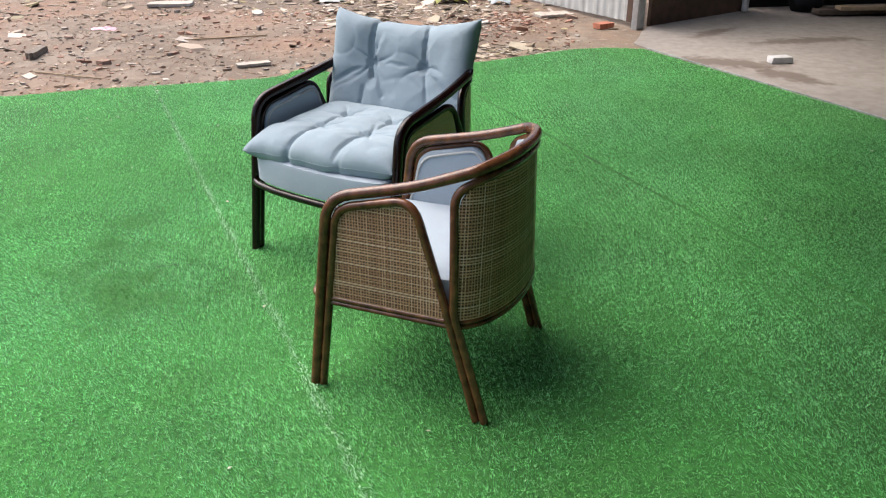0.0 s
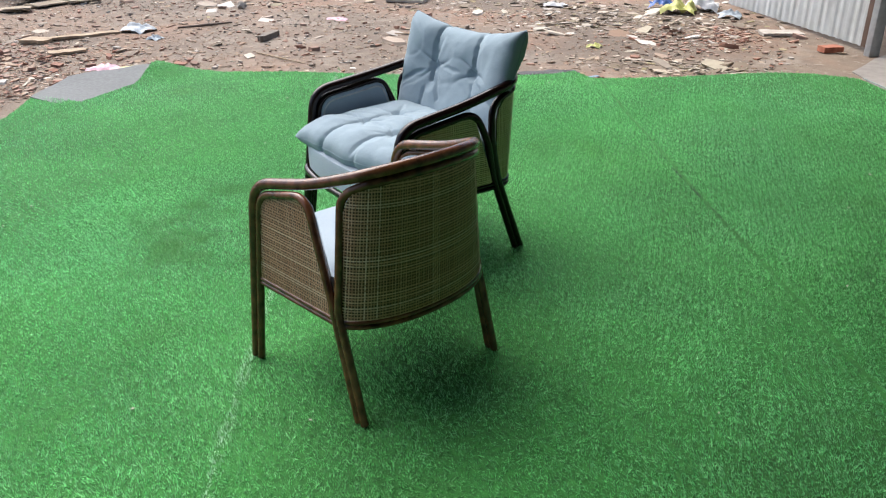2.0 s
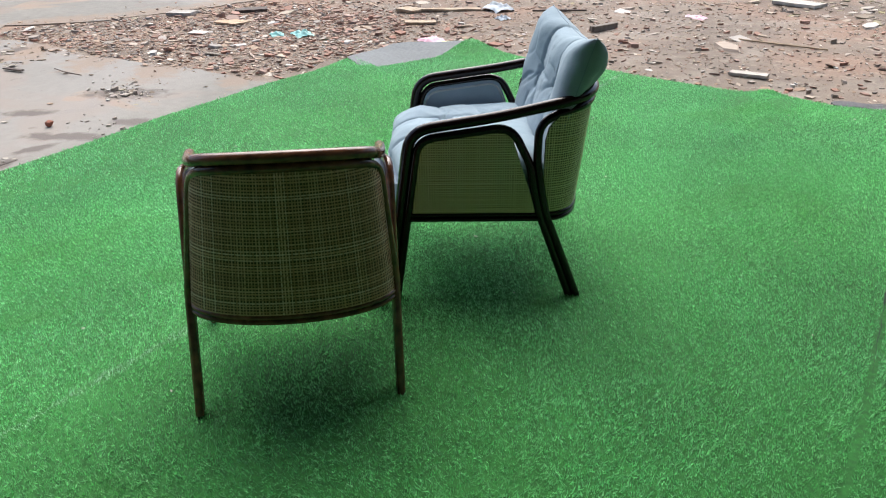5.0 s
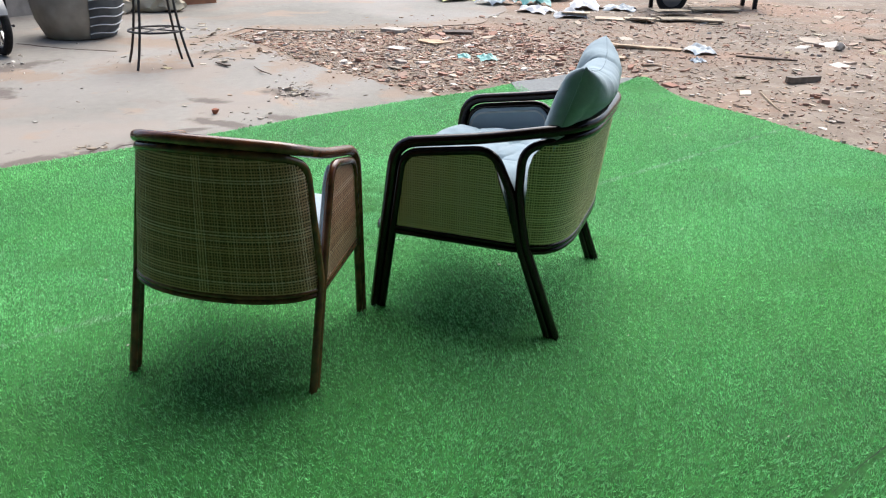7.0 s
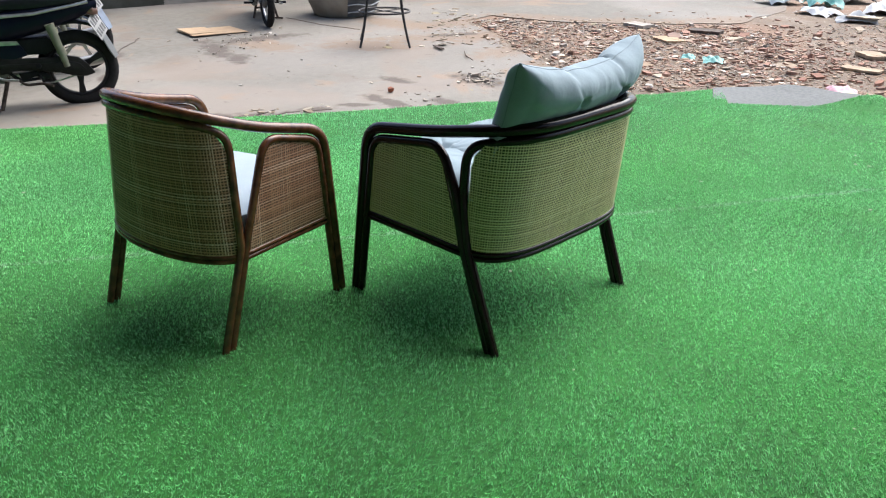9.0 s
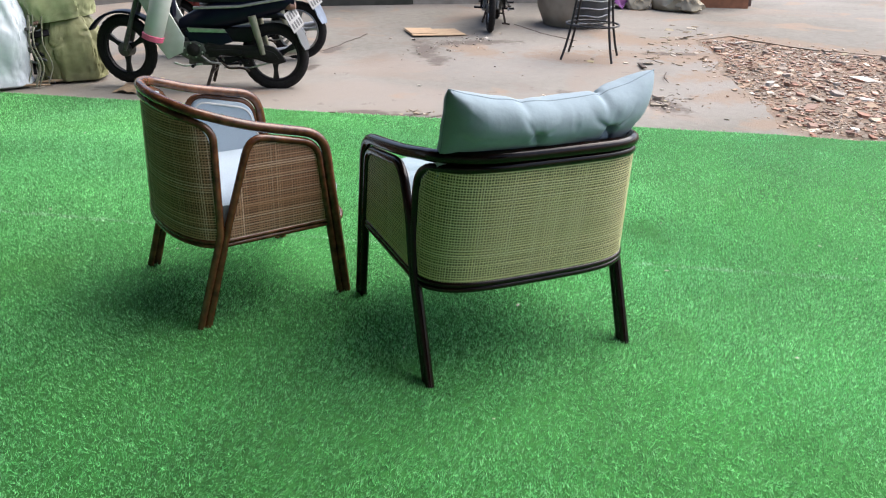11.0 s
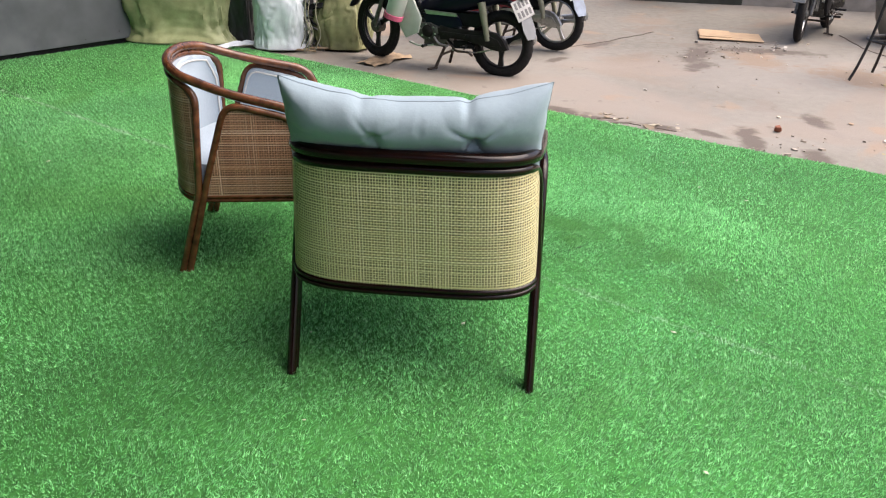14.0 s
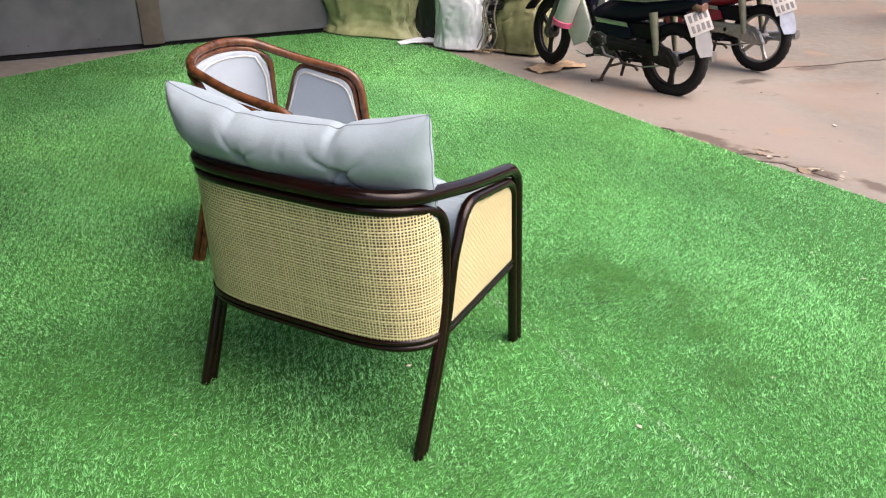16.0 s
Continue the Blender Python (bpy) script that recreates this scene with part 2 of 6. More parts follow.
def tube(bm, points, r, n=10, closed=False, caps=True):
    """A pole along points; r may be a list."""
    P = [Vector(p) for p in points]
    Q = [P[0]]
    for p in P[1:]:
        if (p - Q[-1]).length > 1e-5:
            Q.append(p)
    P, N = Q, len(Q)
    R = list(np.interp(np.linspace(0, 1, N), np.linspace(0, 1, len(r)), r)) if hasattr(r, "__len__") else [r] * N
    tan = [((P[(i + 1) % N] - P[i - 1]) if closed else (P[min(i + 1, N - 1)] - P[max(i - 1, 0)])).normalized() for i in range(N)]
    up = Vector((0, 0, 1)) if abs(tan[0].z) < 0.9 else Vector((1, 0, 0))
    nrm = (up - tan[0] * up.dot(tan[0])).normalized()
    rings = []
    for i in range(N):
        if i:
            nrm = tan[i - 1].rotation_difference(tan[i]) @ nrm
            nrm = (nrm - tan[i] * nrm.dot(tan[i])).normalized()
        bi = tan[i].cross(nrm)
        rings.append([bm.verts.new(P[i] + (nrm * math.cos(2 * math.pi * k / n) + bi * math.sin(2 * math.pi * k / n)) * R[i]) for k in range(n)])
    for i in range(N if closed else N - 1):
        A, B = rings[i], rings[(i + 1) % N]
        for k in range(n):
            bm.faces.new((A[k], A[(k + 1) % n], B[(k + 1) % n], B[k]))
    if caps and not closed:
        bm.faces.new(rings[0][::-1])
        bm.faces.new(rings[-1])
    return bm


def pole(points, r, n=10, closed=False):
    return tube(bmesh.new(), points, r, n, closed)


def box(bm, size, m=None, bevel=0.0):
    """A block about its centre, edges rounded."""
    made = bmesh.ops.create_cube(bm, size=1, matrix=(m or Matrix()) @ Matrix.Diagonal((*size, 1)))
    if bevel:
        edges = list({e for v in made["verts"] for e in v.link_edges})
        bmesh.ops.bevel(bm, geom=edges, offset=bevel, segments=2, profile=0.6, affect="EDGES")
    return bm


def lathe(bm, profile, n=24, m=None):
    """A turned shape from (radius, height) pairs about z."""
    m = m or Matrix()
    rings = []
    for r, z in profile:
        rings.append([bm.verts.new(m @ Vector((r * math.cos(2 * math.pi * k / n), r * math.sin(2 * math.pi * k / n), z))) for k in range(n)])
    for A, B in zip(rings, rings[1:]):
        for k in range(n):
            bm.faces.new((A[k], A[(k + 1) % n], B[(k + 1) % n], B[k]))
    if profile[0][0] > 1e-4:
        bm.faces.new(rings[0][::-1])
    if profile[-1][0] > 1e-4:
        bm.faces.new(rings[-1])
    return bm


def plate(bm, outline, thick, m=None, bevel=0.0):
    """A flat slab with the outline (x, y), from z = 0 to thick."""
    m = m or Matrix()
    low = [bm.verts.new(m @ Vector((x, y, 0))) for x, y in outline]
    top = [bm.verts.new(m @ Vector((x, y, thick))) for x, y in outline]
    n = len(outline)
    faces = [bm.faces.new(low[::-1]), bm.faces.new(top)]
    for i in range(n):
        faces.append(bm.faces.new((low[i], low[(i + 1) % n], top[(i + 1) % n], top[i])))
    bmesh.ops.recalc_face_normals(bm, faces=faces)
    if bevel:
        bmesh.ops.bevel(bm, geom=[e for e in bm.edges if e.verts[0] in top and e.verts[1] in top], offset=bevel, segments=2, profile=0.6, affect="EDGES")
    return bm


def inside(outline, x, y):
    odd, n = False, len(outline)
    for i in range(n):
        (x1, y1), (x2, y2) = outline[i], outline[(i + 1) % n]
        if (y1 > y) != (y2 > y) and x < (x2 - x1) * (y - y1) / (y2 - y1) + x1:
            odd = not odd
    return odd


def inside_many(outline, X, Y):
    odd = np.zeros(len(X), bool)
    n = len(outline)
    for i in range(n):
        (x1, y1), (x2, y2) = outline[i], outline[(i + 1) % n]
        if y1 == y2:
            continue
        odd ^= ((y1 > Y) != (y2 > Y)) & (X < (x2 - x1) * (Y - y1) / (y2 - y1) + x1)
    return odd


def lift(x, y):
    """The height of the ground: it rises a little towards the rubble."""
    a = max(0.0, y - 3.6)
    return 0.028 * a * a / (a + 1.0) + 0.010 * max(0.0, -x - 3.0)


# ---- ground ----
from mathutils import geometry


def ground_sheet():
    """Dirt to the horizon, finer near the middle."""
    bm = bmesh.new()
    xs = [-400, -120, -45, -22] + list(np.arange(-14, 8.01, 0.25)) + [12, 25, 60, 150, 400]
    ys = [-400, -120, -45, -16] + list(np.arange(-8, 13.01, 0.25)) + [18, 30, 60, 150, 400]
    grid = []
    for y in ys:
        row = []
        for x in xs:
            near = -14 <= x <= 8 and -8 <= y <= 13
            cx, cy = min(max(x, -14), 8), min(max(y, -8), 13)
            h = lift(cx, cy) - 0.024
            if near:
                h += 0.014 * noise.noise((x * 0.9, y * 0.9, 3)) * (1 if y > 4 or x < -4 else 0.2)
            row.append(bm.verts.new((x, y, h - (0.03 if y < 5.6 and x > -3.2 else 0))))
        grid.append(row)
    for j in range(len(ys) - 1):
        for i in range(len(xs) - 1):
            bm.faces.new((grid[j][i], grid[j][i + 1], grid[j + 1][i + 1], grid[j + 1][i]))
    return bm


single("ground", ground_sheet(), M_DIRT, "bare reddish brown earth strewn with litter", "ground", kind="structure")


def turf_bump(x, y):
    """Where the mat stands off the ground: a curled corner and a ridge behind a cut."""
    h = 0.055 * np.exp(-((x + 3.38) ** 2 + (y - 5.42) ** 2) / 0.05)
    ax, ay, bx, by = -0.91, 6.17, -0.45, 5.40
    t = np.clip(((x - ax) * (bx - ax) + (y - ay) * (by - ay)) / ((bx - ax) ** 2 + (by - ay) ** 2), 0, 1)
    d2 = (x - ax - t * (bx - ax)) ** 2 + (y - ay - t * (by - ay)) ** 2
    return h + 0.030 * (1 - t) * np.exp(-d2 / 0.006)


def fill(outline, step, z, thick, rough_edge=0.0, seed=0.0, wave=0.0, bump=None):
    """A sheet that follows the ground inside an outline, with a skirt."""
    edge = []
    n = len(outline)
    for i in range(n):
        a, b = Vector(outline[i]), Vector(outline[(i + 1) % n])
        k = max(1, int((b - a).length / step))
        for j in range(k):
            p = a.lerp(b, j / k)
            if rough_edge:
                o = Vector((noise.noise((p.x * 3, p.y * 3, seed)), noise.noise((p.x * 3, p.y * 3, seed + 9)))) * rough_edge
                o += Vector((noise.noise((p.x * 11, p.y * 11, seed)), noise.noise((p.x * 11, p.y * 11, seed + 9)))) * rough_edge * 0.4
                p = p + o
            edge.append((p.x, p.y))
    bm = bmesh.new()
    top = [bm.verts.new((x, y, lift(x, y) + z)) for x, y in edge]
    for tri in geometry.tessellate_polygon([[Vector((x, y, 0)) for x, y in edge]]):
        bm.faces.new([top[k] for k in tri])
    xs = [p[0] for p in edge]
    ys = [p[1] for p in edge]
    for x in np.arange(math.floor(min(xs)), max(xs), step * 4):
        bmesh.ops.bisect_plane(bm, geom=bm.verts[:] + bm.edges[:] + bm.faces[:], plane_co=(x, 0, 0), plane_no=(1, 0, 0))
    for y in np.arange(math.floor(min(ys)), max(ys), step * 4):
        bmesh.ops.bisect_plane(bm, geom=bm.verts[:] + bm.edges[:] + bm.faces[:], plane_co=(0, y, 0), plane_no=(0, 1, 0))
    for v in bm.verts:
        v.co.z = lift(v.co.x, v.co.y) + z + wave * noise.noise((v.co.x * 1.3, v.co.y * 1.3, seed)) + (float(bump(v.co.x, v.co.y)) if bump else 0.0)
    rim = [e for e in bm.edges if e.is_boundary]
    low = bmesh.ops.extrude_edge_only(bm, edges=rim)["geom"]
    for v in low:
        if isinstance(v, bmesh.types.BMVert):
            v.co.z -= thick
    bmesh.ops.recalc_face_normals(bm, faces=bm.faces[:])
    if sum(f.normal.z * f.calc_area() for f in bm.faces) < 0:
        bmesh.ops.reverse_faces(bm, faces=bm.faces[:])
    return bm


YARD = [(-3.26, 3.70), (-3.40, 3.58), (-3.98, 3.33), (-4.42, 3.02), (-4.76, 2.80), (-5.14, 2.58), (-5.74, 2.42), (-6.40, 1.95), (-6.95, 2.15), (-6.75, 2.95), (-6.80, 3.75), (-7.05, 4.95), (-8.2, 5.6), (-12, 6.2), (-13.5, 5.0),
        (-13.5, -7.5), (0.5, -7.5), (0.5, -1.0), (-0.4, 0.5), (-2.0, 2.6), (-3.0, 4.0)]
single("pavement", fill(YARD, 0.12, -0.012, 0.06, 0.07, 1.0, 0.006), M_CONCRETE, "worn pale concrete yard, cracked and dusty", "concrete", kind="structure")
PORCH = [(1.75, 7.3), (2.2, 6.2), (2.8, 5.0), (4.5, 1.6), (2.4, -0.4), (1.2, -1.6), (8, -1.6), (8, 12), (2.6, 12), (2.2, 8.4)]
single("pavement", fill(PORCH, 0.12, -0.010, 0.06, 0.03, 5.0, 0.004), M_APRON, "dusty grey concrete apron before the building", "concrete", kind="structure")

TURF = [(1.80, 7.02), (1.5, 7.05), (1.24, 7.01), (0.95, 6.86), (0.62, 6.66), (0.30, 6.50), (0.0, 6.38), (-0.19, 6.54), (-0.30, 6.42), (-0.51, 6.29), (-0.85, 6.24), (-1.15, 6.06), (-1.62, 5.92), (-2.28, 5.77), (-2.78, 5.58),
        (-3.42, 5.53), (-3.19, 5.02), (-3.19, 4.51), (-3.64, 4.50), (-3.37, 4.05), (-3.20, 3.62), (-2.74, 2.76), (-2.36, 2.18), (-1.72, 1.03), (-1.23, 0.08), (-0.68, -0.98), (-0.2, -1.75), (0.28, -1.95),
        (1.70, -1.27), (1.78, -1.12), (2.55, -0.17), (4.6, 1.5), (2.92, 5.14), (2.44, 5.96)]
single("turf", fill(TURF, 0.05, 0.004, 0.02, 0.012, 2.0, 0.0, turf_bump), M_TURF_BASE, "green artificial turf mat laid over the yard", "turf", kind="structure")


STAINS = ((-1.02, 3.04, 0.27), (-0.84, 2.85, 0.16), (-1.15, 3.48, 0.16))


SEAM_N = (0.889, 0.457)                 # across the turf rolls
SEAMS = (0.985, 2.950)


def blade_material():
    m = bpy.data.materials.new("turf_blade")
    m.use_nodes = True
    n, l = m.node_tree.nodes, m.node_tree.links
    b = n["Principled BSDF"]
    b.inputs["Roughness"].default_value = 0.52
    b.inputs["Specular IOR Level"].default_value = 0.24
    geo, tc = n.new("ShaderNodeNewGeometry"), n.new("ShaderNodeTexCoord")
    ramp = n.new("ShaderNodeValToRGB")
    el = ramp.color_ramp.elements
    el[0].position, el[0].color = 0.0, (0.150, 0.510, 0.168, 1)
    el[1].position, el[1].color = 1.0, (0.400, 0.780, 0.410, 1)
    mid = el.new(0.85)
    mid.color = (0.292, 0.730, 0.310, 1)
    l.new(geo.outputs["Random Per Island"], ramp.inputs["Fac"])
    big = n.new("ShaderNodeTexNoise")
    big.inputs["Scale"].default_value, big.inputs["Detail"].default_value = 1.1, 5
    l.new(tc.outputs["Object"], big.inputs["Vector"])
    mr = n.new("ShaderNodeMapRange")
    mr.inputs["From Min"].default_value, mr.inputs["From Max"].default_value = 0.3, 0.7
    mr.inputs["To Min"].default_value, mr.inputs["To Max"].default_value = 0.82, 1.18
    l.new(big.outputs["Fac"], mr.inputs["Value"])
    tuft, mt, both = n.new("ShaderNodeTexNoise"), n.new("ShaderNodeMapRange"), n.new("ShaderNodeMath")
    tuft.inputs["Scale"].default_value, tuft.inputs["Detail"].default_value, tuft.inputs["Distortion"].default_value = 95.0, 3, 0.4
    mt.inputs["From Min"].default_value, mt.inputs["From Max"].default_value = 0.36, 0.64
    mt.inputs["To Min"].default_value, mt.inputs["To Max"].default_value = 0.52, 1.32
    both.operation = "MULTIPLY"
    l.new(tc.outputs["Object"], tuft.inputs["Vector"])
    l.new(tuft.outputs["Fac"], mt.inputs["Value"])
    l.new(mr.outputs["Result"], both.inputs[0])
    l.new(mt.outputs["Result"], both.inputs[1])
    hue = n.new("ShaderNodeTexNoise")
    hue.inputs["Scale"].default_value = 0.6
    l.new(tc.outputs["Object"], hue.inputs["Vector"])
    mh = n.new("ShaderNodeMapRange")
    mh.inputs["From Min"].default_value, mh.inputs["From Max"].default_value = 0.3, 0.7
    mh.inputs["To Min"].default_value, mh.inputs["To Max"].default_value = 0.515, 0.488
    l.new(hue.outputs["Fac"], mh.inputs["Value"])
    hsv = n.new("ShaderNodeHueSaturation")
    l.new(ramp.outputs["Color"], hsv.inputs["Color"])
    l.new(both.outputs["Value"], hsv.inputs["Value"])
    l.new(mh.outputs["Result"], hsv.inputs["Hue"])
    worn, wm, mixc = n.new("ShaderNodeTexNoise"), n.new("ShaderNodeMapRange"), n.new("ShaderNodeMix")
    worn.inputs["Scale"].default_value, worn.inputs["Detail"].default_value, worn.inputs["Distortion"].default_value = 1.7, 7, 0.8
    wm.inputs["From Min"].default_value, wm.inputs["From Max"].default_value, wm.inputs["To Max"].default_value = 0.57, 0.70, 0.45
    mixc.data_type = "RGBA"
    mixc.inputs[7].default_value = (0.150, 0.360, 0.095, 1)
    l.new(tc.outputs["Object"], worn.inputs["Vector"])
    l.new(worn.outputs["Fac"], wm.inputs["Value"])
    l.new(wm.outputs["Result"], mixc.inputs[0])
    l.new(hsv.outputs["Color"], mixc.inputs[6])
    tone = mixc.outputs[2]
    for x, y, wide in STAINS:                       # old damp marks, ragged
        far, rag, add, ms, mk = n.new("ShaderNodeVectorMath"), n.new("ShaderNodeTexNoise"), n.new("ShaderNodeMath"), n.new("ShaderNodeMapRange"), n.new("ShaderNodeMix")
        far.operation, add.operation = "DISTANCE", "ADD"
        far.inputs[1].default_value = (x, y, 0.02)
        rag.inputs["Scale"].default_value, rag.inputs["Detail"].default_value = 5.0, 6
        ms.inputs["From Min"].default_value, ms.inputs["From Max"].default_value = 0.5 + wide, 0.5 + wide * 0.3
        ms.inputs["To Max"].default_value = 0.55
        mk.data_type = "RGBA"
        mk.inputs[7].default_value = (0.085, 0.23, 0.05, 1)
        l.new(tc.outputs["Object"], far.inputs[0])
        l.new(tc.outputs["Object"], rag.inputs["Vector"])
        l.new(far.outputs["Value"], add.inputs[0])
        l.new(rag.outputs["Fac"], add.inputs[1])
        l.new(add.outputs["Value"], ms.inputs["Value"])
        l.new(ms.outputs["Result"], mk.inputs[0])
        l.new(tone, mk.inputs[6])
        tone = mk.outputs[2]
    # a frayed pale band along the joint of two rolls
    line, off, wide, rag, fray, band, mk = (n.new("ShaderNodeVectorMath"), n.new("ShaderNodeMath"), n.new("ShaderNodeMath"), n.new("ShaderNodeTexNoise"), n.new("ShaderNodeMapRange"), n.new("ShaderNodeMapRange"), n.new("ShaderNodeMix"))
    line.operation, off.operation, wide.operation = "DOT_PRODUCT", "SUBTRACT", "ABSOLUTE"
    line.inputs[1].default_value = (SEAM_N[0], SEAM_N[1], 0)
    off.inputs[1].default_value = SEAMS[0]
    rag.inputs["Scale"].default_value, rag.inputs["Detail"].default_value = 7.0, 6
    fray.inputs["From Min"].default_value, fray.inputs["From Max"].default_value, fray.inputs["To Min"].default_value, fray.inputs["To Max"].default_value = 0.36, 0.66, 0.006, 0.032
    band.inputs["To Min"].default_value, band.inputs["To Max"].default_value = 0.75, 0.0
    mk.data_type = "RGBA"
    mk.inputs[7].default_value = (0.66, 0.86, 0.70, 1)
    l.new(tc.outputs["Object"], line.inputs[0])
    l.new(line.outputs["Value"], off.inputs[0])
    l.new(off.outputs["Value"], wide.inputs[0])
    l.new(tc.outputs["Object"], rag.inputs["Vector"])
    l.new(rag.outputs["Fac"], fray.inputs["Value"])
    l.new(wide.outputs["Value"], band.inputs["Value"])
    l.new(fray.outputs["Result"], band.inputs["From Max"])
    l.new(band.outputs["Result"], mk.inputs[0])
    l.new(tone, mk.inputs[6])
    tone = mk.outputs[2]
    l.new(tone, b.inputs["Base Color"])
    thin, mix = n.new("ShaderNodeBsdfTranslucent"), n.new("ShaderNodeMixShader")
    mix.inputs["Fac"].default_value = 0.35
    l.new(tone, thin.inputs["Color"])
    l.new(b.outputs["BSDF"], mix.inputs[1])
    l.new(thin.outputs["BSDF"], mix.inputs[2])
    l.new(mix.outputs["Shader"], n["Material Output"].inputs["Surface"])
    return m


M_BLADE = blade_material()


def wavy(X, Y, f, seed):
    """A smooth field of about -1 to 1."""
    rng = np.random.RandomState(seed)
    out = np.zeros(len(X))
    for _ in range(7):
        a, ph, k = rng.uniform(0, 2 * np.pi), rng.uniform(0, 6.3), f * rng.uniform(0.5, 1.8)
        out += np.sin((X * np.cos(a) + Y * np.sin(a)) * k + ph)
    return out / 3.2


def turf_blades():
    """Plastic blades, thicker by the chairs, leaning in tufts; none along the joints of the rolls."""
    rng = np.random.RandomState(4)
    n = 5400000
    X, Y = rng.uniform(-3.75, 4.7, n), rng.uniform(-2.0, 7.4, n)
    near = (X > -1.7) & (X < 3.0) & (Y > -0.2) & (Y < 6.2)
    keep = near | (rng.rand(n) < 0.36)
    X, Y = X[keep], Y[keep]
    keep = inside_many(TURF, X, Y)
    d = X * SEAM_N[0] + Y * SEAM_N[1] + 0.006 * wavy(X, Y, 3.0, 8)
    keep &= (np.abs(d - SEAMS[0]) > 0.006) | (rng.rand(len(X)) < 0.4)
    keep &= (np.abs(d - SEAMS[1]) > 0.011) | (rng.rand(len(X)) < 0.05)
    keep &= rng.rand(len(X)) < 0.90 + 0.46 * wavy(X, Y, 380.0, 77)
    X, Y = X[keep], Y[keep]
    n = len(X)
    Z = np.array([lift(0, y) for y in np.linspace(-2.5, 8, 400)])
    Z = np.interp(Y, np.linspace(-2.5, 8, 400), Z) + 0.010 * np.maximum(0, -X - 3.0) + 0.002 + turf_bump(X, Y)
    Z += 0.0025 * np.clip(wavy(X, Y, 460.0, 21), -0.6, 1.2)
    clump = np.clip(wavy(X, Y, 460.0, 21), -1.2, 1.0)
    L = rng.uniform(0.0052, 0.0105, n) * (1.15 + 0.15 * wavy(X, Y, 9.0, 3) + 0.62 * clump)
    W = rng.uniform(0.0021, 0.0034, n) * 0.5
    far = (X < -1.7) | (X > 3.0) | (Y < -0.2) | (Y > 6.2)
    W[far] *= 1.6
    a = rng.uniform(0, 2 * np.pi, n)
    tilt = np.abs(rng.normal(0.58, 0.35, n))
    lx = np.cos(a) * np.sin(tilt) - 0.22 + 0.34 * wavy(X, Y, 3.2, 5) + 0.20 * wavy(X, Y, 34.0, 11) + 0.40 * wavy(X, Y, 190.0, 31)
    ly = np.sin(a) * np.sin(tilt) + 0.34 * wavy(X, Y, 3.2, 6) + 0.20 * wavy(X, Y, 34.0, 12) + 0.40 * wavy(X, Y, 190.0, 32)
    lz = np.maximum(0.35, np.cos(tilt))
    b = a + rng.uniform(0.8, 2.3, n)
    co = np.empty((n, 3, 3), np.float32)
    co[:, 0] = np.stack([X - np.cos(b) * W, Y - np.sin(b) * W, Z], 1)
    co[:, 1] = np.stack([X + np.cos(b) * W, Y + np.sin(b) * W, Z], 1)
    co[:, 2] = np.stack([X + lx * L, Y + ly * L, Z + lz * L], 1)
    me = bpy.data.meshes.new("turf_blades")
    me.vertices.add(3 * n)
    me.vertices.foreach_set("co", co.ravel())
    me.loops.add(3 * n)
    me.loops.foreach_set("vertex_index", np.arange(3 * n, dtype=np.int32))
    me.polygons.add(n)
    me.polygons.foreach_set("loop_start", np.arange(0, 3 * n, 3, dtype=np.int32))
    me.update()
    me.materials.append(M_BLADE)
    return tagged(new("turf_blades", me), "short bright green plastic turf blades", "turf", kind="stuff")


turf_blades()


def seam_threads(a, b):
    """Frayed pale backing that shows here and there along a joint."""
    a, b = Vector(a), Vector(b)
    d = (b - a).normalized()
    s = Vector((-d.y, d.x))
    bm = bmesh.new()
    k, length = 0.0, (b - a).length
    while k < length:
        run = random.uniform(0.003, 0.007)
        bare = 0.5 + 0.9 * noise.noise((k * 5, 1.0, 0)) + 0.5 * noise.noise((k * 17, 2.0, 0))      # worn in places, grown over in others
        p, w = a + d * k + s * (random.gauss(0, 0.010) + 0.012 * noise.noise((k * 2, 3.0, 0))), random.uniform(0.0007, 0.0016)
        e = p + d * run + s * random.uniform(-0.006, 0.006)
        z = lift(p.x, p.y) + 0.0105
        if random.random() < 0.22 * bare:
            bm.faces.new([bm.verts.new((v.x, v.y, z + h)) for v, h in ((p - s * w, 0), (e - s * w, 0), (e + s * w, 0.003), (p + s * w, 0.003))])
        k += run * random.uniform(0.05, 0.40)
    return single("turf_seam", bm, M_SEAM, "frayed pale joint between two rolls of turf", "turf", kind="structure", smooth=False)


def joint_shade(a, b, wide, seed):
    """A dark strip at blade height for the shade where two rolls of turf have drawn apart, closing and opening along
    its run.
    """
    a, b = Vector(a), Vector(b)
    d = (b - a).normalized()
    s = Vector((-d.y, d.x))
    bm = bmesh.new()
    n, prev = int((b - a).length / 0.015), None
    for k in range(n + 1):
        t = k / n
        p = a.lerp(b, t) + s * 0.012 * noise.noise((t * 9, seed, 0)) + s * 0.004 * noise.noise((t * 60, seed, 1))
        w = wide * max(0.0, 0.5 + 0.8 * noise.noise((t * 11, seed, 2)) + 0.5 * noise.noise((t * 70, seed, 3))) * math.sin(math.pi * min(1, 0.05 + t * 0.95))
        z = lift(p.x, p.y) + 0.012
        pair = (bm.verts.new((p.x - s.x * w, p.y - s.y * w, z)), bm.verts.new((p.x + s.x * w, p.y + s.y * w, z)))
        if prev and w > 0.0004:
            bm.faces.new((prev[0], prev[1], pair[1], pair[0]))
        prev = pair
    return single("turf_joint_shade", bm, M_JOINT_SHADE, "dark strip standing for shade in an open turf joint", "turf", kind="structure", smooth=False)


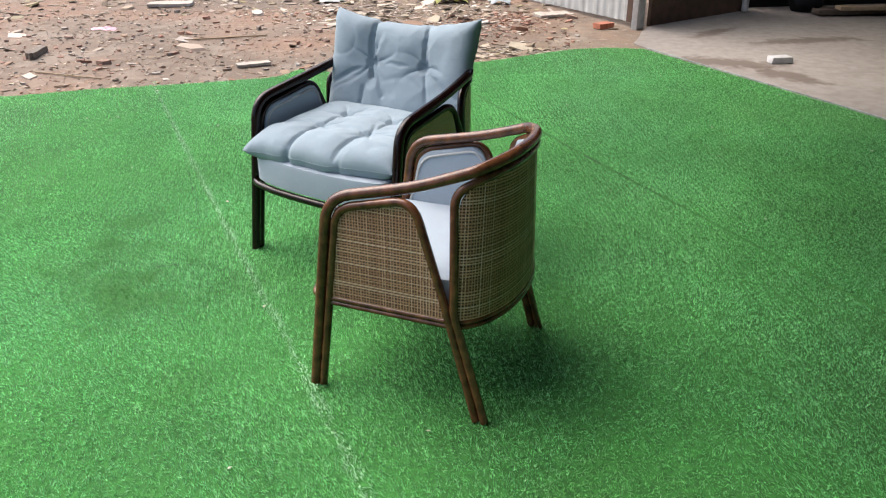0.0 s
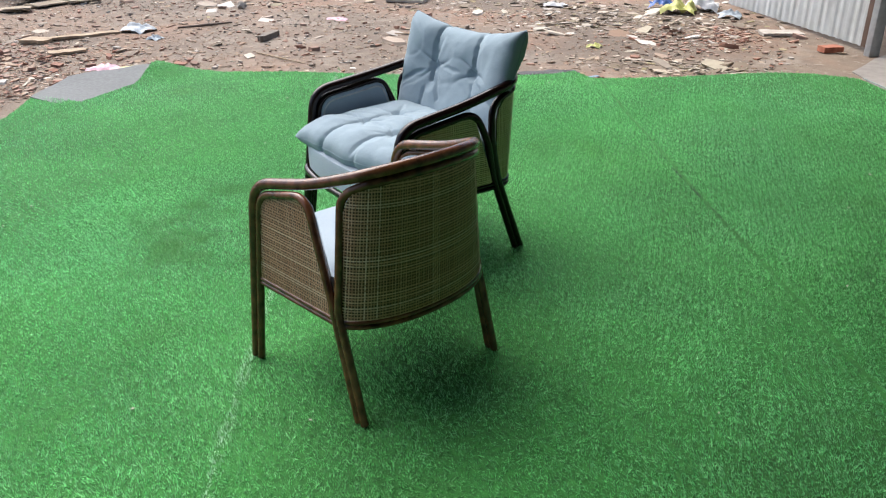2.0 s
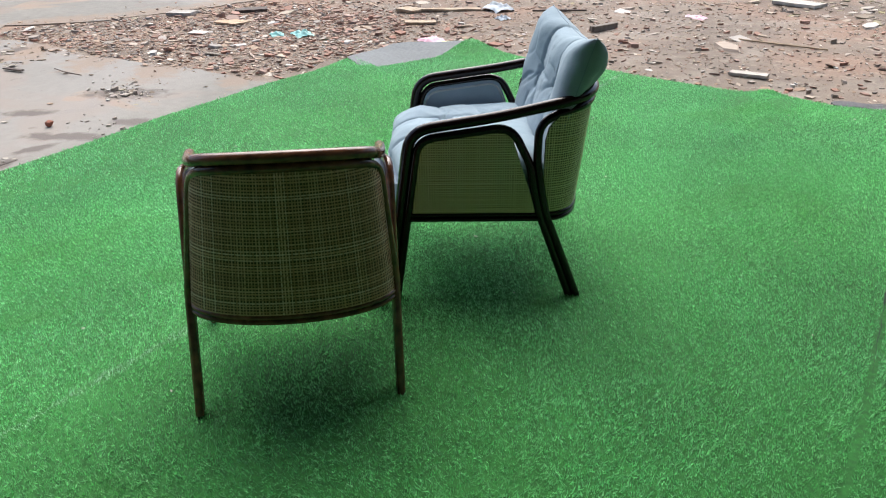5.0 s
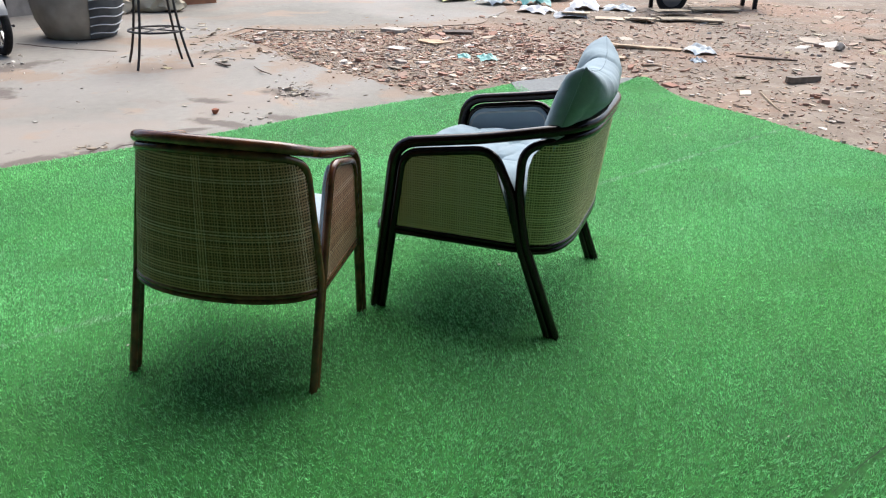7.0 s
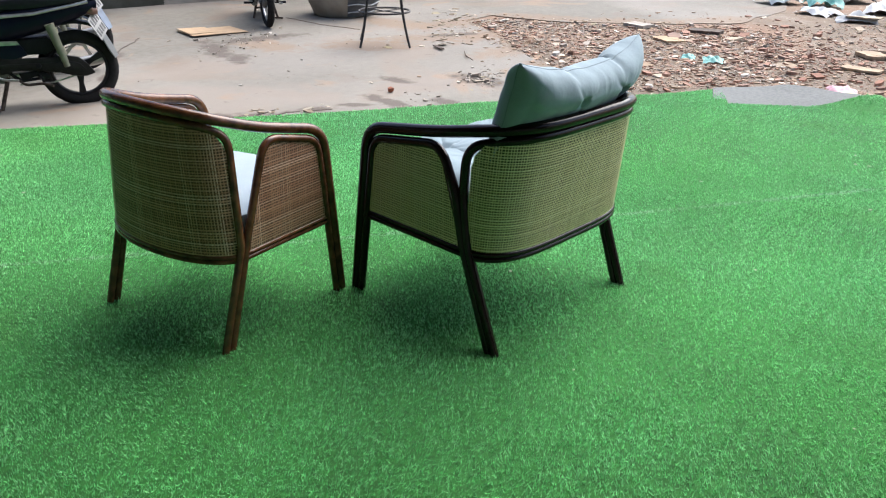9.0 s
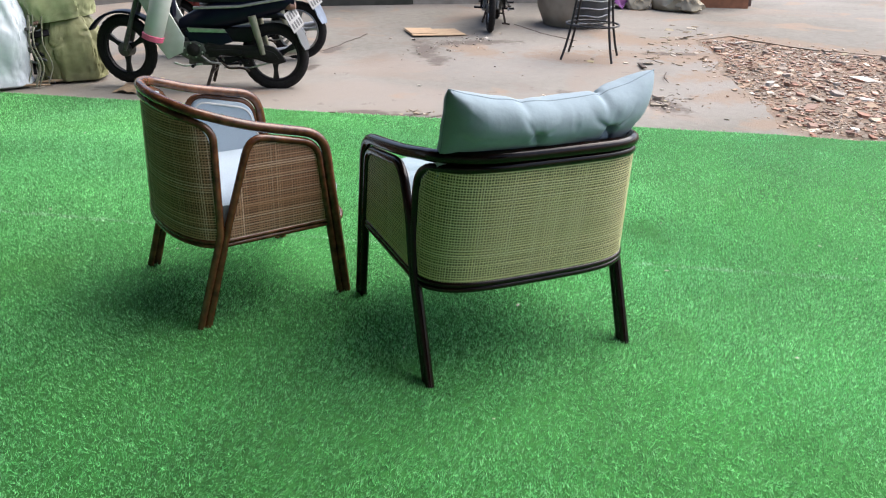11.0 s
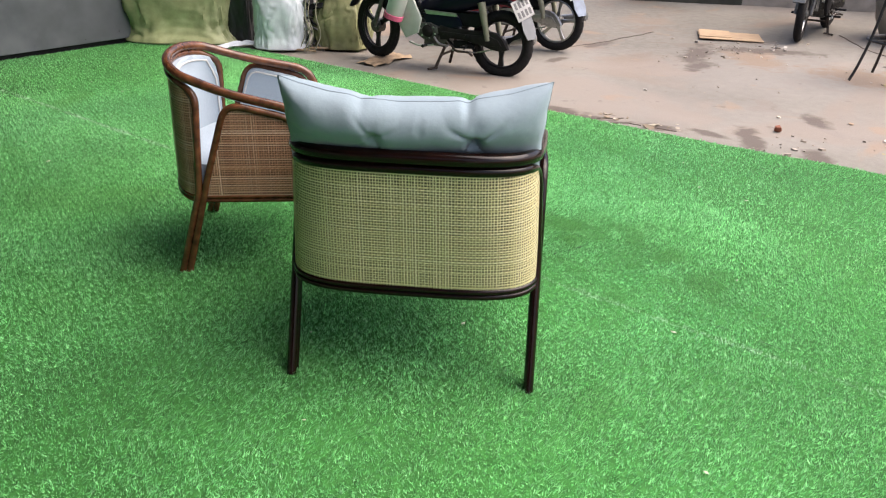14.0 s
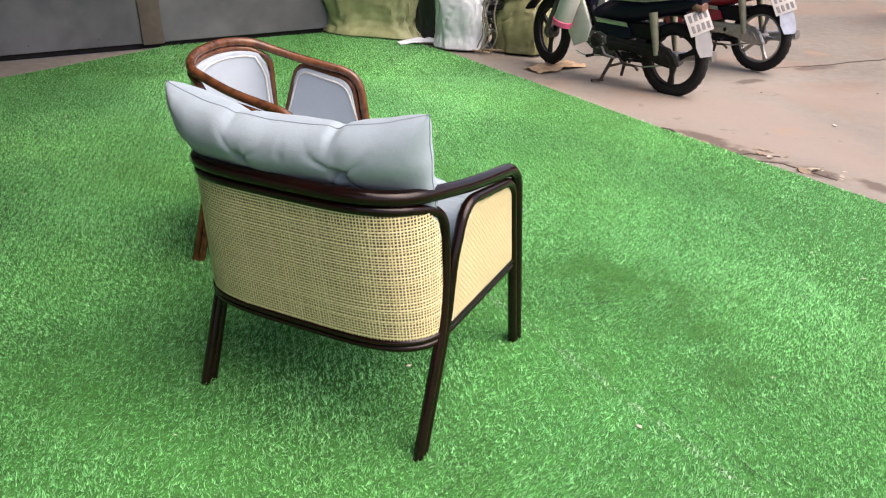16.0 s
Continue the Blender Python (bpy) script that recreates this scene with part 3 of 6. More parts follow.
seam_threads((-1.97, 6.01), (0.42, 1.36))
joint_shade((0.62, 5.16), (1.34, 3.86), 0.0040, 1.0)
joint_shade((-0.96, 3.10), (-0.62, 3.14), 0.0040, 3.0)
joint_shade((-1.16, 4.34), (-0.78, 3.45), 0.0026, 4.0)


def specks(count):
    """Tiny pale bits of litter caught on the turf."""
    rng = random.Random(21)
    bm = bmesh.new()
    for _ in range(count):
        x, y = rng.uniform(-2.2, 2.6), rng.uniform(-0.6, 6.4)
        if not inside(TURF, x, y):
            continue
        r, a, z = rng.uniform(0.0025, 0.007), rng.uniform(0, 6.3), lift(x, y) + 0.013
        low = [bm.verts.new((x + r * math.cos(a + k * 1.57) * (1 + 0.9 * (k % 2)), y + r * math.sin(a + k * 1.57) * (1 + 0.9 * (k % 2)), z)) for k in range(4)]
        tip = bm.verts.new((x, y, z + 0.5 * r))
        for k in range(4):
            bm.faces.new((low[k], low[(k + 1) % 4], tip))
    return single("turf_litter", bm, M_SPECK, "tiny pale bits of litter caught on the turf", "litter", kind="stuff", smooth=False)


M_SPECK = material("pale_speck", (0.60, 0.56, 0.48), 0.8)
specks(90)


def flap():
    """The mat's cut-off corner: its grey backing lies bare and curls a little."""
    edge = [(-3.60, 4.44), (-3.36, 4.42), (-3.08, 4.50), (-3.02, 4.80), (-3.12, 5.20), (-3.40, 5.55), (-3.58, 5.42), (-3.72, 5.18), (-3.80, 4.95), (-3.72, 4.68)]
    bm = fill(edge, 0.05, 0.002, 0.004, 0.012, 4.0, 0.006)
    for v in bm.verts:
        rim = max(0.0, -3.45 - v.co.x)
        v.co.z += 0.07 * rim * (0.6 + 0.4 * math.sin(v.co.y * 9)) + 0.6 * float(turf_bump(v.co.x, v.co.y))
    return single("turf_flap", bm, M_FLAP, "bare corner of the turf mat showing its grey backing", "turf", kind="structure")


flap()


# ---- armchairs ----
def plan_curve(hw, y0, depth, p, q, n=60):
    """The back seen from above, from one rear leg round to the other."""
    pts = []
    for k in range(n + 1):
        a = math.pi * k / n
        c, s = math.cos(a), math.sin(a)
        pts.append((hw * math.copysign(abs(c) ** (2 / p), c), y0 + depth * abs(s) ** (2 / q)))
    d = np.concatenate([[0], np.cumsum([math.dist(a, b) for a, b in zip(pts, pts[1:])])])
    u = np.linspace(0, d[-1], n + 1)
    return list(zip(np.interp(u, d, [p[0] for p in pts]), np.interp(u, d, [p[1] for p in pts]))), d[-1]


def cut(outline, axis, v):
    """Where a line at v crosses an outline: the two ends."""
    hits = []
    for (a, b) in zip(outline, outline[1:] + outline[:1]):
        if (a[axis] > v) != (b[axis] > v):
            t = (v - a[axis]) / (b[axis] - a[axis])
            hits.append(a[1 - axis] + t * (b[1 - axis] - a[1 - axis]))
    return (min(hits), max(hits)) if len(hits) > 1 else None


def cane(outline, place, pitch, width, amp, loose=0.11):
    """Strands woven over and under inside an outline; place(a, b, out) lays them on the panel."""
    bm = bmesh.new()
    for axis in (0, 1):
        lo, hi = min(p[axis] for p in outline), max(p[axis] for p in outline)
        for i in range(int((hi - lo) / pitch)):
            v = lo + (i + 0.5) * pitch + random.uniform(-loose, loose) * pitch
            ends = cut(outline, axis, v)
            if not ends:
                continue
            w = width * (1.12 if axis else 0.94) * random.uniform(1 - 3 * loose, 1 + 1.2 * loose) / 2
            k0, k1 = math.ceil(ends[0] / pitch), math.floor(ends[1] / pitch)
            marks = [(ends[0], 0)] + [(k * pitch, (1 if (k + i + axis) % 2 else -1)) for k in range(k0, k1 + 1)] + [(ends[1], 0)]
            prev = None
            for u, s in marks:
                pair = []
                for d in (-w, w):
                    a, b = (v + d, u) if axis == 0 else (u, v + d)
                    pair.append(bm.verts.new(place(a, b, amp * s)))
                if prev:
                    bm.faces.new((prev[0], prev[1], pair[1], pair[0]))
                prev = pair
    return bm


def sheet(outline, place, out, thick, step=0.03, puff=0.0):
    """An upholstered panel inside an outline, between two offsets, softly domed."""
    bm = bmesh.new()
    face = bm.faces.new([bm.verts.new((a, b, 0)) for a, b in outline])
    bmesh.ops.triangulate(bm, faces=[face])
    lo = [min(p[i] for p in outline) for i in (0, 1)]
    hi = [max(p[i] for p in outline) for i in (0, 1)]
    for i, no in ((0, (1, 0, 0)), (1, (0, 1, 0))):
        for v in np.arange(lo[i] + step, hi[i], step):
            bmesh.ops.bisect_plane(bm, geom=bm.verts[:] + bm.edges[:] + bm.faces[:], plane_co=(v, v, 0), plane_no=no)
    rim = [e for e in bm.edges if e.is_boundary]
    for v in bm.verts:
        v.co.z = out - (0 if v.is_boundary else puff)
    new_v = [g for g in bmesh.ops.extrude_face_region(bm, geom=bm.faces[:])["geom"] if isinstance(g, bmesh.types.BMVert)]
    for v in new_v:
        v.co.z = out + thick
    for v in bm.verts:
        v.co = place(v.co.x, v.co.y, v.co.z)
    bmesh.ops.recalc_face_normals(bm, faces=bm.faces[:])
    return bm


def rounded(points, r):
    """An outline in the plane with rounded corners."""
    P = [(*p, 0) for p in points]
    n = len(P)
    out = []
    for i in range(n):
        a, b, c = Vector(P[i - 1]), Vector(P[i]), Vector(P[(i + 1) % n])
        rr = r[i] if hasattr(r, "__len__") else r
        f = fillet([b + (a - b) * 0.49, b, b + (c - b) * 0.49], rr)
        out += [(p.x, p.y) for p in f[1:-1]]
    return out


def armchair(name, m, hw, depth, p, q, lean, taper, feet, z_top, z_arm, z_side, poles, m_pole, m_cane, m_back, pitch, width, z_join, label):
    """A bent-rattan armchair: a hoop for arms and back, two side hoops, a back hoop, doubled legs, cane outside and cloth inside. It faces -y."""
    chair = base(name, m, label, "armchair", "armchairs on the turf")
    R, r = poles                                        # arm hoop and the thinner poles
    plan, length = plan_curve(hw, 0.165, depth, p, q)

    ff, fb, rf, rb, yc, z_rail = feet                           # feet, ends of the side rails and the arm's front corner, from front to back

    def back_y(y, z):
        return y + lean * (z - 0.30) / 0.42 * max(0.0, (y - 0.165) / depth)

    def back_x(x, z):
        return x * (1 - taper * max(0.0, z - 0.30) / 0.42)

    def rise(y):
        return max(0.0, (y - 0.165) / depth)

    # arm hoop with the two front legs
    arc = [(back_x(x, 0.72), back_y(y, 0.72), z_side + (z_top - R - z_side) * rise(y) ** 0.8) for x, y in plan]
    k = 4
    side = [(hw, ff - 0.013, 0), (hw, yc, z_arm - R), (hw * (1 - 0.55 * taper), 0.06, z_arm + (z_side - z_arm) * 0.55), arc[k]]
    left = fillet(side, [0.075, 0.08])
    right = [Vector((-v.x, v.y, v.z)) for v in left][::-1]
    part("arm_hoop", pole(left + arc[k + 1:-k - 1] + right, R, 12), m_pole, chair)
    zb = z_side - R - r                                 # the back hoop's height at the sides and in the middle
    zh = z_top - 2 * R - r + 0.002
    z_bend = z_arm + (z_side - z_arm) * 0.55 - R - r + 0.002   # the side hoop's rear bend, close under the arm
    for s in (1, -1):
        x = s * hw
        hoop = fillet([(x, ff + 0.013, 0), (x, yc + 0.027, z_arm - 2 * R - r + 0.002), (x, rb - 0.10, z_bend), (x, rb - 0.004 - 0.2 * (z_join - 0.34), z_join), (x, rb - 0.004, 0.335), (x, fb - 0.012, 0)], [0.055, 0.06, 0.03, 0.05])
        part("side_hoop", pole(hoop, r), m_pole, chair)
        for z in (z_rail - 0.005, z_rail - 0.005 + 1.15 * r):
            part("side_rail", pole([(x, rf, z), (x, rb + 0.006, z)], r * 0.62), m_pole, chair)
    top_x = back_x(hw, 0.66)
    over = [(back_x(x, 0.68), back_y(y, 0.68), zb + (zh - zb) * rise(y) ** 0.8) for x, y in plan]
    low = fillet([(hw, fb + 0.014, 0), (hw, rb + 0.018, 0.333), (hw + (top_x - hw) * (z_join - 0.335) / 0.3, rb + 0.020 - 0.2 * (z_join - 0.335), z_join + 0.005), (top_x, rb + 0.004 - 0.08 * (z_join - 0.335), zb - 0.008), over[7]], [0.05, 0.03, 0.085])
    other = [Vector((-v.x, v.y, v.z)) for v in low][::-1]
    part("back_hoop", pole(low + over[8:-8] + other, r), m_pole, chair)
    for z in (z_rail - 0.005, z_rail - 0.005 + 1.15 * r):
        part("back_rail", pole([(back_x(x, z), back_y(y, z) + (rb - 0.165) * (1 - rise(y)), z) for x, y in plan], r * 0.66), m_pole, chair)
    # front seat rail and cross rail under the seat
    front = [(hw * 0.97 * math.cos(a), rf - 0.012 - 0.075 * math.sin(a) ** 0.7, 0.300) for a in np.linspace(0.001, math.pi - 0.001, 25)]
    part("seat_rail", pole(front, r), m_pole, chair)
    # panels: cane outside, cloth inside, a dark sheet between for the shade in the holes
    for s in (1, -1):
        zp = z_rail + 0.014                                 # foot of the panels
        shape = rounded([(rf + 0.004, zp), (yc + 0.035, z_arm - 2 * R - r), (rb - 0.106, z_bend - 0.008), (rb - 0.008, zp)], [0.008, 0.055, 0.045, 0.008])
        place = lambda a, b, o: Vector((s * (hw + o), a, b))
        part("cane_panel", cane(shape, lambda a, b, o: Vector((s * (hw + 0.004 + o), a, b)), pitch, width, 0.0006), m_cane, chair, smooth=False)["kind"] = "stuff"
        part("hole_shade_sheet", sheet(shape, place, -0.004, 0.003), m_back, chair)
        inner = rounded([(rf + 0.016, 0.40), (yc + 0.046, z_arm - 2 * R - r - 0.015), (rb - 0.113, z_bend - 0.023), (rb - 0.036, 0.40)], [0.02, 0.05, 0.042, 0.02])
        pad = part("side_pad", sheet(shape, place, -0.020, 0.014, 0.03, 0.004), M_FABRIC, chair, "pale grey cloth side panel")
        part("piping", pole([(s * (hw - 0.0235), a, b) for a, b in inner], 0.0040, 6, True), M_PIPING, pad, "pale braided edging")
    along = np.linspace(0, length, len(plan))
    px, py = [c[0] for c in plan], [c[1] for c in plan]

    def on_back(a, b, o):
        x, y = np.interp(a, along, px), np.interp(a, along, py)
        x2, y2 = np.interp(a + 0.01, along, px) - np.interp(a - 0.01, along, px), np.interp(a + 0.01, along, py) - np.interp(a - 0.01, along, py)
        d = math.hypot(x2, y2) or 1
        nx, ny = y2 / d, -x2 / d
        if ny < 0 and abs(nx) < 0.9 or nx * x < 0:
            nx, ny = -nx, -ny
        return Vector((back_x(x, b) + nx * o, back_y(y, b) + ny * o + (rb - 0.165) * (1 - rise(y)), b))

    def top_at(a):
        y = np.interp(a, along, py)
        return zb + (zh - zb) * rise(y) ** 0.8 - r * 0.6

    shape = [(0.012, zp), (length - 0.012, zp)]
    ends = 0.05
    top = [(a, top_at(a)) for a in np.linspace(ends, length - ends, 24)][::-1]
    shape = shape + [(length - 0.012, top_at(0) - 0.065), (length - 0.022, top_at(0) - 0.02)] + top + [(0.022, top_at(0) - 0.02), (0.012, top_at(0) - 0.065)]
    part("cane_panel", cane(shape, lambda a, b, o: on_back(a, b, 0.004 + o), pitch, width, 0.0006), m_cane, chair, smooth=False)["kind"] = "stuff"
    part("hole_shade_sheet", sheet(shape, on_back, -0.004, 0.003, 0.02), m_back, chair)
    pad = part("back_pad", sheet(shape, on_back, -0.024, 0.018, 0.025, 0.004), M_FABRIC, chair, "pale grey cloth inner back")
    ring = [(0.03, 0.40), (0.03, top_at(0) - 0.07), (0.045, top_at(0) - 0.035)] + [(a, b - 0.018) for a, b in top[::-1][1:-1]] + [(length - 0.045, top_at(0) - 0.035), (length - 0.03, top_at(0) - 0.07), (length - 0.03, 0.40)]
    part("piping", pole([on_back(a, b, -0.0280) for a, b in ring], 0.0040, 6), M_PIPING, pad, "pale braided edging")
    # seat: a padded box with a bowed front
    seat = [(x * 0.93, y - 0.03) for x, y in plan] + [(-hw * 0.93, rf + 0.03)] + [(-hw * 0.93 * math.cos(a), rf - 0.005 - 0.078 * math.sin(a) ** 0.7) for a in np.linspace(0.1, math.pi - 0.1, 16)] + [(hw * 0.93, rf + 0.03)]
    bm = bmesh.new()
    plate(bm, seat, 0.105, Matrix.Translation((0, 0, 0.318)), 0.018)
    part("seat", bm, M_FABRIC, chair, "pale grey cloth padded seat")
    return chair


BROWN = pose(0.279, 2.531, 0.003, 0, 0, -110.0) @ pose(0, 0, 0, 0, -1.5, 0)
BLACK = pose(-0.034, 3.41, 0.0, 0, 0, -31.1)
armchair("armchair", BROWN, 0.285, 0.130, 2.1, 2.0, -0.006, 0.16, (-0.262, 0.262, -0.218, 0.160, -0.198, 0.296), 0.768, 0.635, 0.705, (0.0165, 0.0125), M_POLE_BROWN, M_CANE_BROWN, M_HOLES_BROWN, 0.0088, 0.0040, 0.345,
         "reddish brown rattan tub armchair with open cane panels")
armchair("armchair", BLACK, 0.352, 0.165, 4.2, 2.3, 0.052, 0.055, (-0.320, 0.320, -0.270, 0.188, -0.246, 0.306), 0.735, 0.635, 0.680, (0.0190, 0.0145), M_POLE_BLACK, M_CANE_PALE, M_HOLES_PALE, 0.0082, 0.0038, 0.495,
         "near-black rattan armchair with pale cane panels, holding two cushions")


def cushion(name, m, w, h, thick, tufts, seams, sag, label, rear=0.42, pinches=(), thin=0.0):
    """A tufted cotton cushion lying in x, y: pinched corners, buttons drawn in, creases running to the edges."""
    thing = base(name, m, label, "cushion")
    nx, ny = 120, 92
    bm = bmesh.new()
    tops = {}
    for side in (1, -1):
        for j in range(ny + 1):
            for i in range(nx + 1):
                u, v = 2 * i / nx - 1, 2 * j / ny - 1
                edge = i in (0, nx) or j in (0, ny)
                if edge and side == -1:
                    tops[(i, j, -1)] = tops[(i, j, 1)]
                    continue
                pull = 0.035
                x = u * w / 2 * (1 - pull * (1 - v * v)) + 0.003 * noise.noise((u, v * 5, 2.0))
                y = v * h / 2 * (1 - pull * (1 - u * u)) + 0.004 * noise.noise((u * 5, v, 8.0))
                f = max(0.0, (1 - abs(u) ** 8) * (1 - abs(v) ** 7)) ** 0.5
                z = thick / 2 * f
                dent, fold = 0.0, 0.0
                for (tu, tv) in tufts:
                    dx, dy = x - tu * w / 2, y - tv * h / 2
                    d = math.hypot(dx, dy)
                    a = math.atan2(dy, dx) + 0.5 * noise.noise((dx * 7, dy * 7, tu + side))
                    dent = max(dent, math.exp(-(d / 0.035) ** 2) * 0.8, math.exp(-(d / 0.09) ** 2) * 0.35)
                    ray = (1 - abs(math.sin(a * 2.5 + tu * 5 + tv * 3 + side))) ** 3
                    fold -= 0.013 * ray * math.exp(-(d / 0.085) ** 2) * (1 - math.exp(-(d / 0.02) ** 2))
                for (a0, b0, a1, b1, deep, back) in seams:
                    ax, ay, bx, by = a0 * w / 2, b0 * h / 2, a1 * w / 2, b1 * h / 2
                    t = max(0, min(1, ((x - ax) * (bx - ax) + (y - ay) * (by - ay)) / ((bx - ax) ** 2 + (by - ay) ** 2)))
                    wob = 0.010 * noise.noise((x * 12, y * 12, a0)) + 0.004 * noise.noise((x * 40, y * 40, a0))
                    d = math.hypot(x - ax - t * (bx - ax) + wob, y - ay - t * (by - ay) + wob)
                    k = deep if side == 1 else back
                    dent = max(dent if side == 1 else dent * 0.6, k * math.exp(-(d / 0.016) ** 2), k * 0.5 * math.exp(-(d / 0.050) ** 2))
                if side == -1:
                    for (tu, tv, deep) in pinches:
                        dx, dy = x - tu * w / 2, y - tv * h / 2
                        d = math.hypot(dx, dy)
                        a = math.atan2(dy, dx) + 0.6 * noise.noise((dx * 9, dy * 9, tu))
                        dent = max(dent, deep * math.exp(-(d / 0.017) ** 2))
                        fold -= deep * 0.042 * (1 - abs(math.sin(a * 2.0 + tu * 4))) ** 5 * math.exp(-(d / 0.075) ** 2) * (1 - math.exp(-(d / 0.010) ** 2))
                    low = max(0.0, min(1.0, (0.75 - v) / 0.7))
                    z *= 1 - thin * low * low * (3 - 2 * low)
                z *= 1 - (0.45 if thin else 0.0) * max(0.0, -v) * u * u
                z *= 1 - dent * (0.74 if side == 1 else rear)
                z += f * (fold * (1 if side == 1 else 0.5) + 0.006 * noise.noise((x * 8, y * 8, side * 3.0)) + 0.0015 * noise.noise((x * 30, y * 22, side * 7.0)))
                # sharp little creases, where a slow field crosses zero
                line = noise.noise((x * 4 + 1.2 * noise.noise((x * 4, y * 4, 1.0)), y * 6, side * 5.0 + thick * 9))
                z -= f * 0.0022 * max(0.0, 1 - 8 * abs(line))
                crease = (1 - min(1, (1 - max(abs(u), abs(v))) / 0.28)) * (0 if edge else 1)
                z += crease * (0.006 * noise.noise((x * 15 * (abs(v) > abs(u)), y * 15 * (abs(u) >= abs(v)), side)) - 0.002 * abs(noise.noise((x * 70, y * 70, side))))
                p = Vector((x, y, side * z))
                for (tu, tv) in tufts:
                    p.y -= (0.009 if tu < 0 else 0.004) * math.copysign(1, v) * abs(v) ** 6 * math.exp(-((u - tu * 1.08) / 0.04) ** 2)
                p.z += sag(u, v)[0]
                p.y += sag(u, v)[1]
                tops[(i, j, side)] = bm.verts.new(p)
    for side in (1, -1):
        for j in range(ny):
            for i in range(nx):
                q = [tops[(i, j, side)], tops[(i + 1, j, side)], tops[(i + 1, j + 1, side)], tops[(i, j + 1, side)]]
                bm.faces.new(q if side == 1 else q[::-1])
    rim = [tops[(i, 0, 1)].co.copy() for i in range(nx)] + [tops[(nx, j, 1)].co.copy() for j in range(ny)] + [tops[(i, ny, 1)].co.copy() for i in range(nx, 0, -1)] + [tops[(0, j, 1)].co.copy() for j in range(ny, 0, -1)]
    part("cover", bm, M_CUSHION, thing)
    part("seam", pole(rim, 0.0012, 5, True), M_THREAD, thing, "stitched edge seam")
    return thing


def seat_sag(u, v):
    near = max(0.0, u - 0.2) * max(0.0, -v - 0.1)          # one front corner is drawn in behind the arm
    return (-0.010 * u * u - 0.055 * max(0, -v - 0.55) + 0.02 * near, 0.03 * max(0, -v - 0.55) + 0.085 * near)


def back_sag(u, v):
    # corners bend forward and stand up, the middle leans over the rail
    return (0.04 * abs(u) ** 2.2 - 0.004, 0.034 * (abs(u) ** 2.2) * max(0, v))


SEAT_TUFTS = [(-0.33, -0.20), (0.33, -0.20), (-0.33, 0.35), (0.33, 0.35)]
cushion("seat_cushion", BLACK @ pose(0, -0.075, 0.482, 1.5, 0, 0), 0.69, 0.58, 0.13, SEAT_TUFTS,
        [(-0.33, -0.2, -0.36, -1, 0.65, 0.3), (0.33, -0.2, 0.30, -1, 0.65, 0.3), (-0.33, -0.2, 0.33, -0.2, 0.3, 0), (-0.33, 0.35, 0.33, 0.35, 0.3, 0), (-0.33, -0.2, -0.33, 0.35, 0.4, 0), (0.33, -0.2, 0.33, 0.35, 0.4, 0),
         (-0.33, -0.2, -0.9, -0.3, 0.3, 0), (0.33, -0.2, 0.9, -0.1, 0.3, 0)], seat_sag,
        "pale blue-grey cotton seat cushion, tufted, on the black armchair")
BACK_TUFTS = [(-0.36, 0.15), (0.36, 0.15)]
cushion("back_cushion", BLACK @ pose(-0.010, 0.285, 0.658, 73, 0, 5), 0.685, 0.42, 0.160, BACK_TUFTS,
        [(-0.36, -0.15, -0.42, 1, 0.75, 0.85), (0.36, 0.15, 0.33, 1, 0.55, 0.06), (-0.36, 0.15, 0.36, 0.15, 0.22, 0), (-0.36, 0.15, -0.52, -1, 0.3, 0.2), (0.36, 0.15, 0.5, -1, 0.3, 0.1),
         (-0.44, 0.55, -0.22, 0.10, 0.0, 0.55), (-0.44, 0.55, -0.62, 0.05, 0.0, 0.6), (-0.46, 0.95, -0.41, 0.30, 0.0, 0.95), (0.30, 0.75, 0.34, 0.20, 0.0, 0.6), (0.33, 0.35, 0.62, 0.20, 0.0, 0.45), (-0.05, 0.98, -0.03, 0.75, 0.0, 0.4), (-0.36, 0.15, -0.18, -0.5, 0.3, 0.0), (0.36, 0.15, 0.85, -0.4, 0.3, 0.15), (-0.36, 0.15, -0.85, -0.3, 0.3, 0.2)], back_sag,
        "pale blue-grey cotton back cushion leaning on the black armchair", 0.8, [(-0.44, 0.55, 0.60), (0.30, 0.62, 0.34), (0.88, 0.5, 0.25)], 0.72)


# ---- walls round the yard ----
M_STEEL = material("steel_plate", (0.088, 0.096, 0.107), 0.55, 0.0, 0.24, 5, 0.12, 60, (0.058, 0.065, 0.074), 1.6, 0.35)
patched(M_STEEL, ((1.4, 0.55, 0.68, (0.125, 0.136, 0.150), 0.5), (0.9, 0.55, 0.70, (0.045, 0.051, 0.060), 0.5)))
M_STRIP = material("wall_strip", (0.075, 0.064, 0.054), 0.7, 0, 0.15, 12, 0.15, 80)
M_WALL = material("plain_wall", (0.124, 0.116, 0.108), 0.9, 0, 0.12, 6, 0.3, 40)
# pale so that the added east wall throws fill light back
M_BOUNCE_WALL = material("pale_bounce_wall", (0.46, 0.44, 0.41), 0.9, 0, 0.12, 6, 0.3, 40)
M_WALL_DARK = material("mossy_wall", (0.050, 0.048, 0.040), 0.95, 0, 0.3, 9, 0.5, 40, (0.028, 0.030, 0.022), 2)
M_WALL_PALE = material("stained_plaster", (0.26, 0.235, 0.205), 0.9, 0, 0.2, 7, 0.3, 40, (0.17, 0.15, 0.13), 2)
M_WALL_BROWN = material("brown_boards", (0.17, 0.105, 0.085), 0.85, 0, 0.25, 8, 0.3, 40, (0.10, 0.065, 0.055), 2)
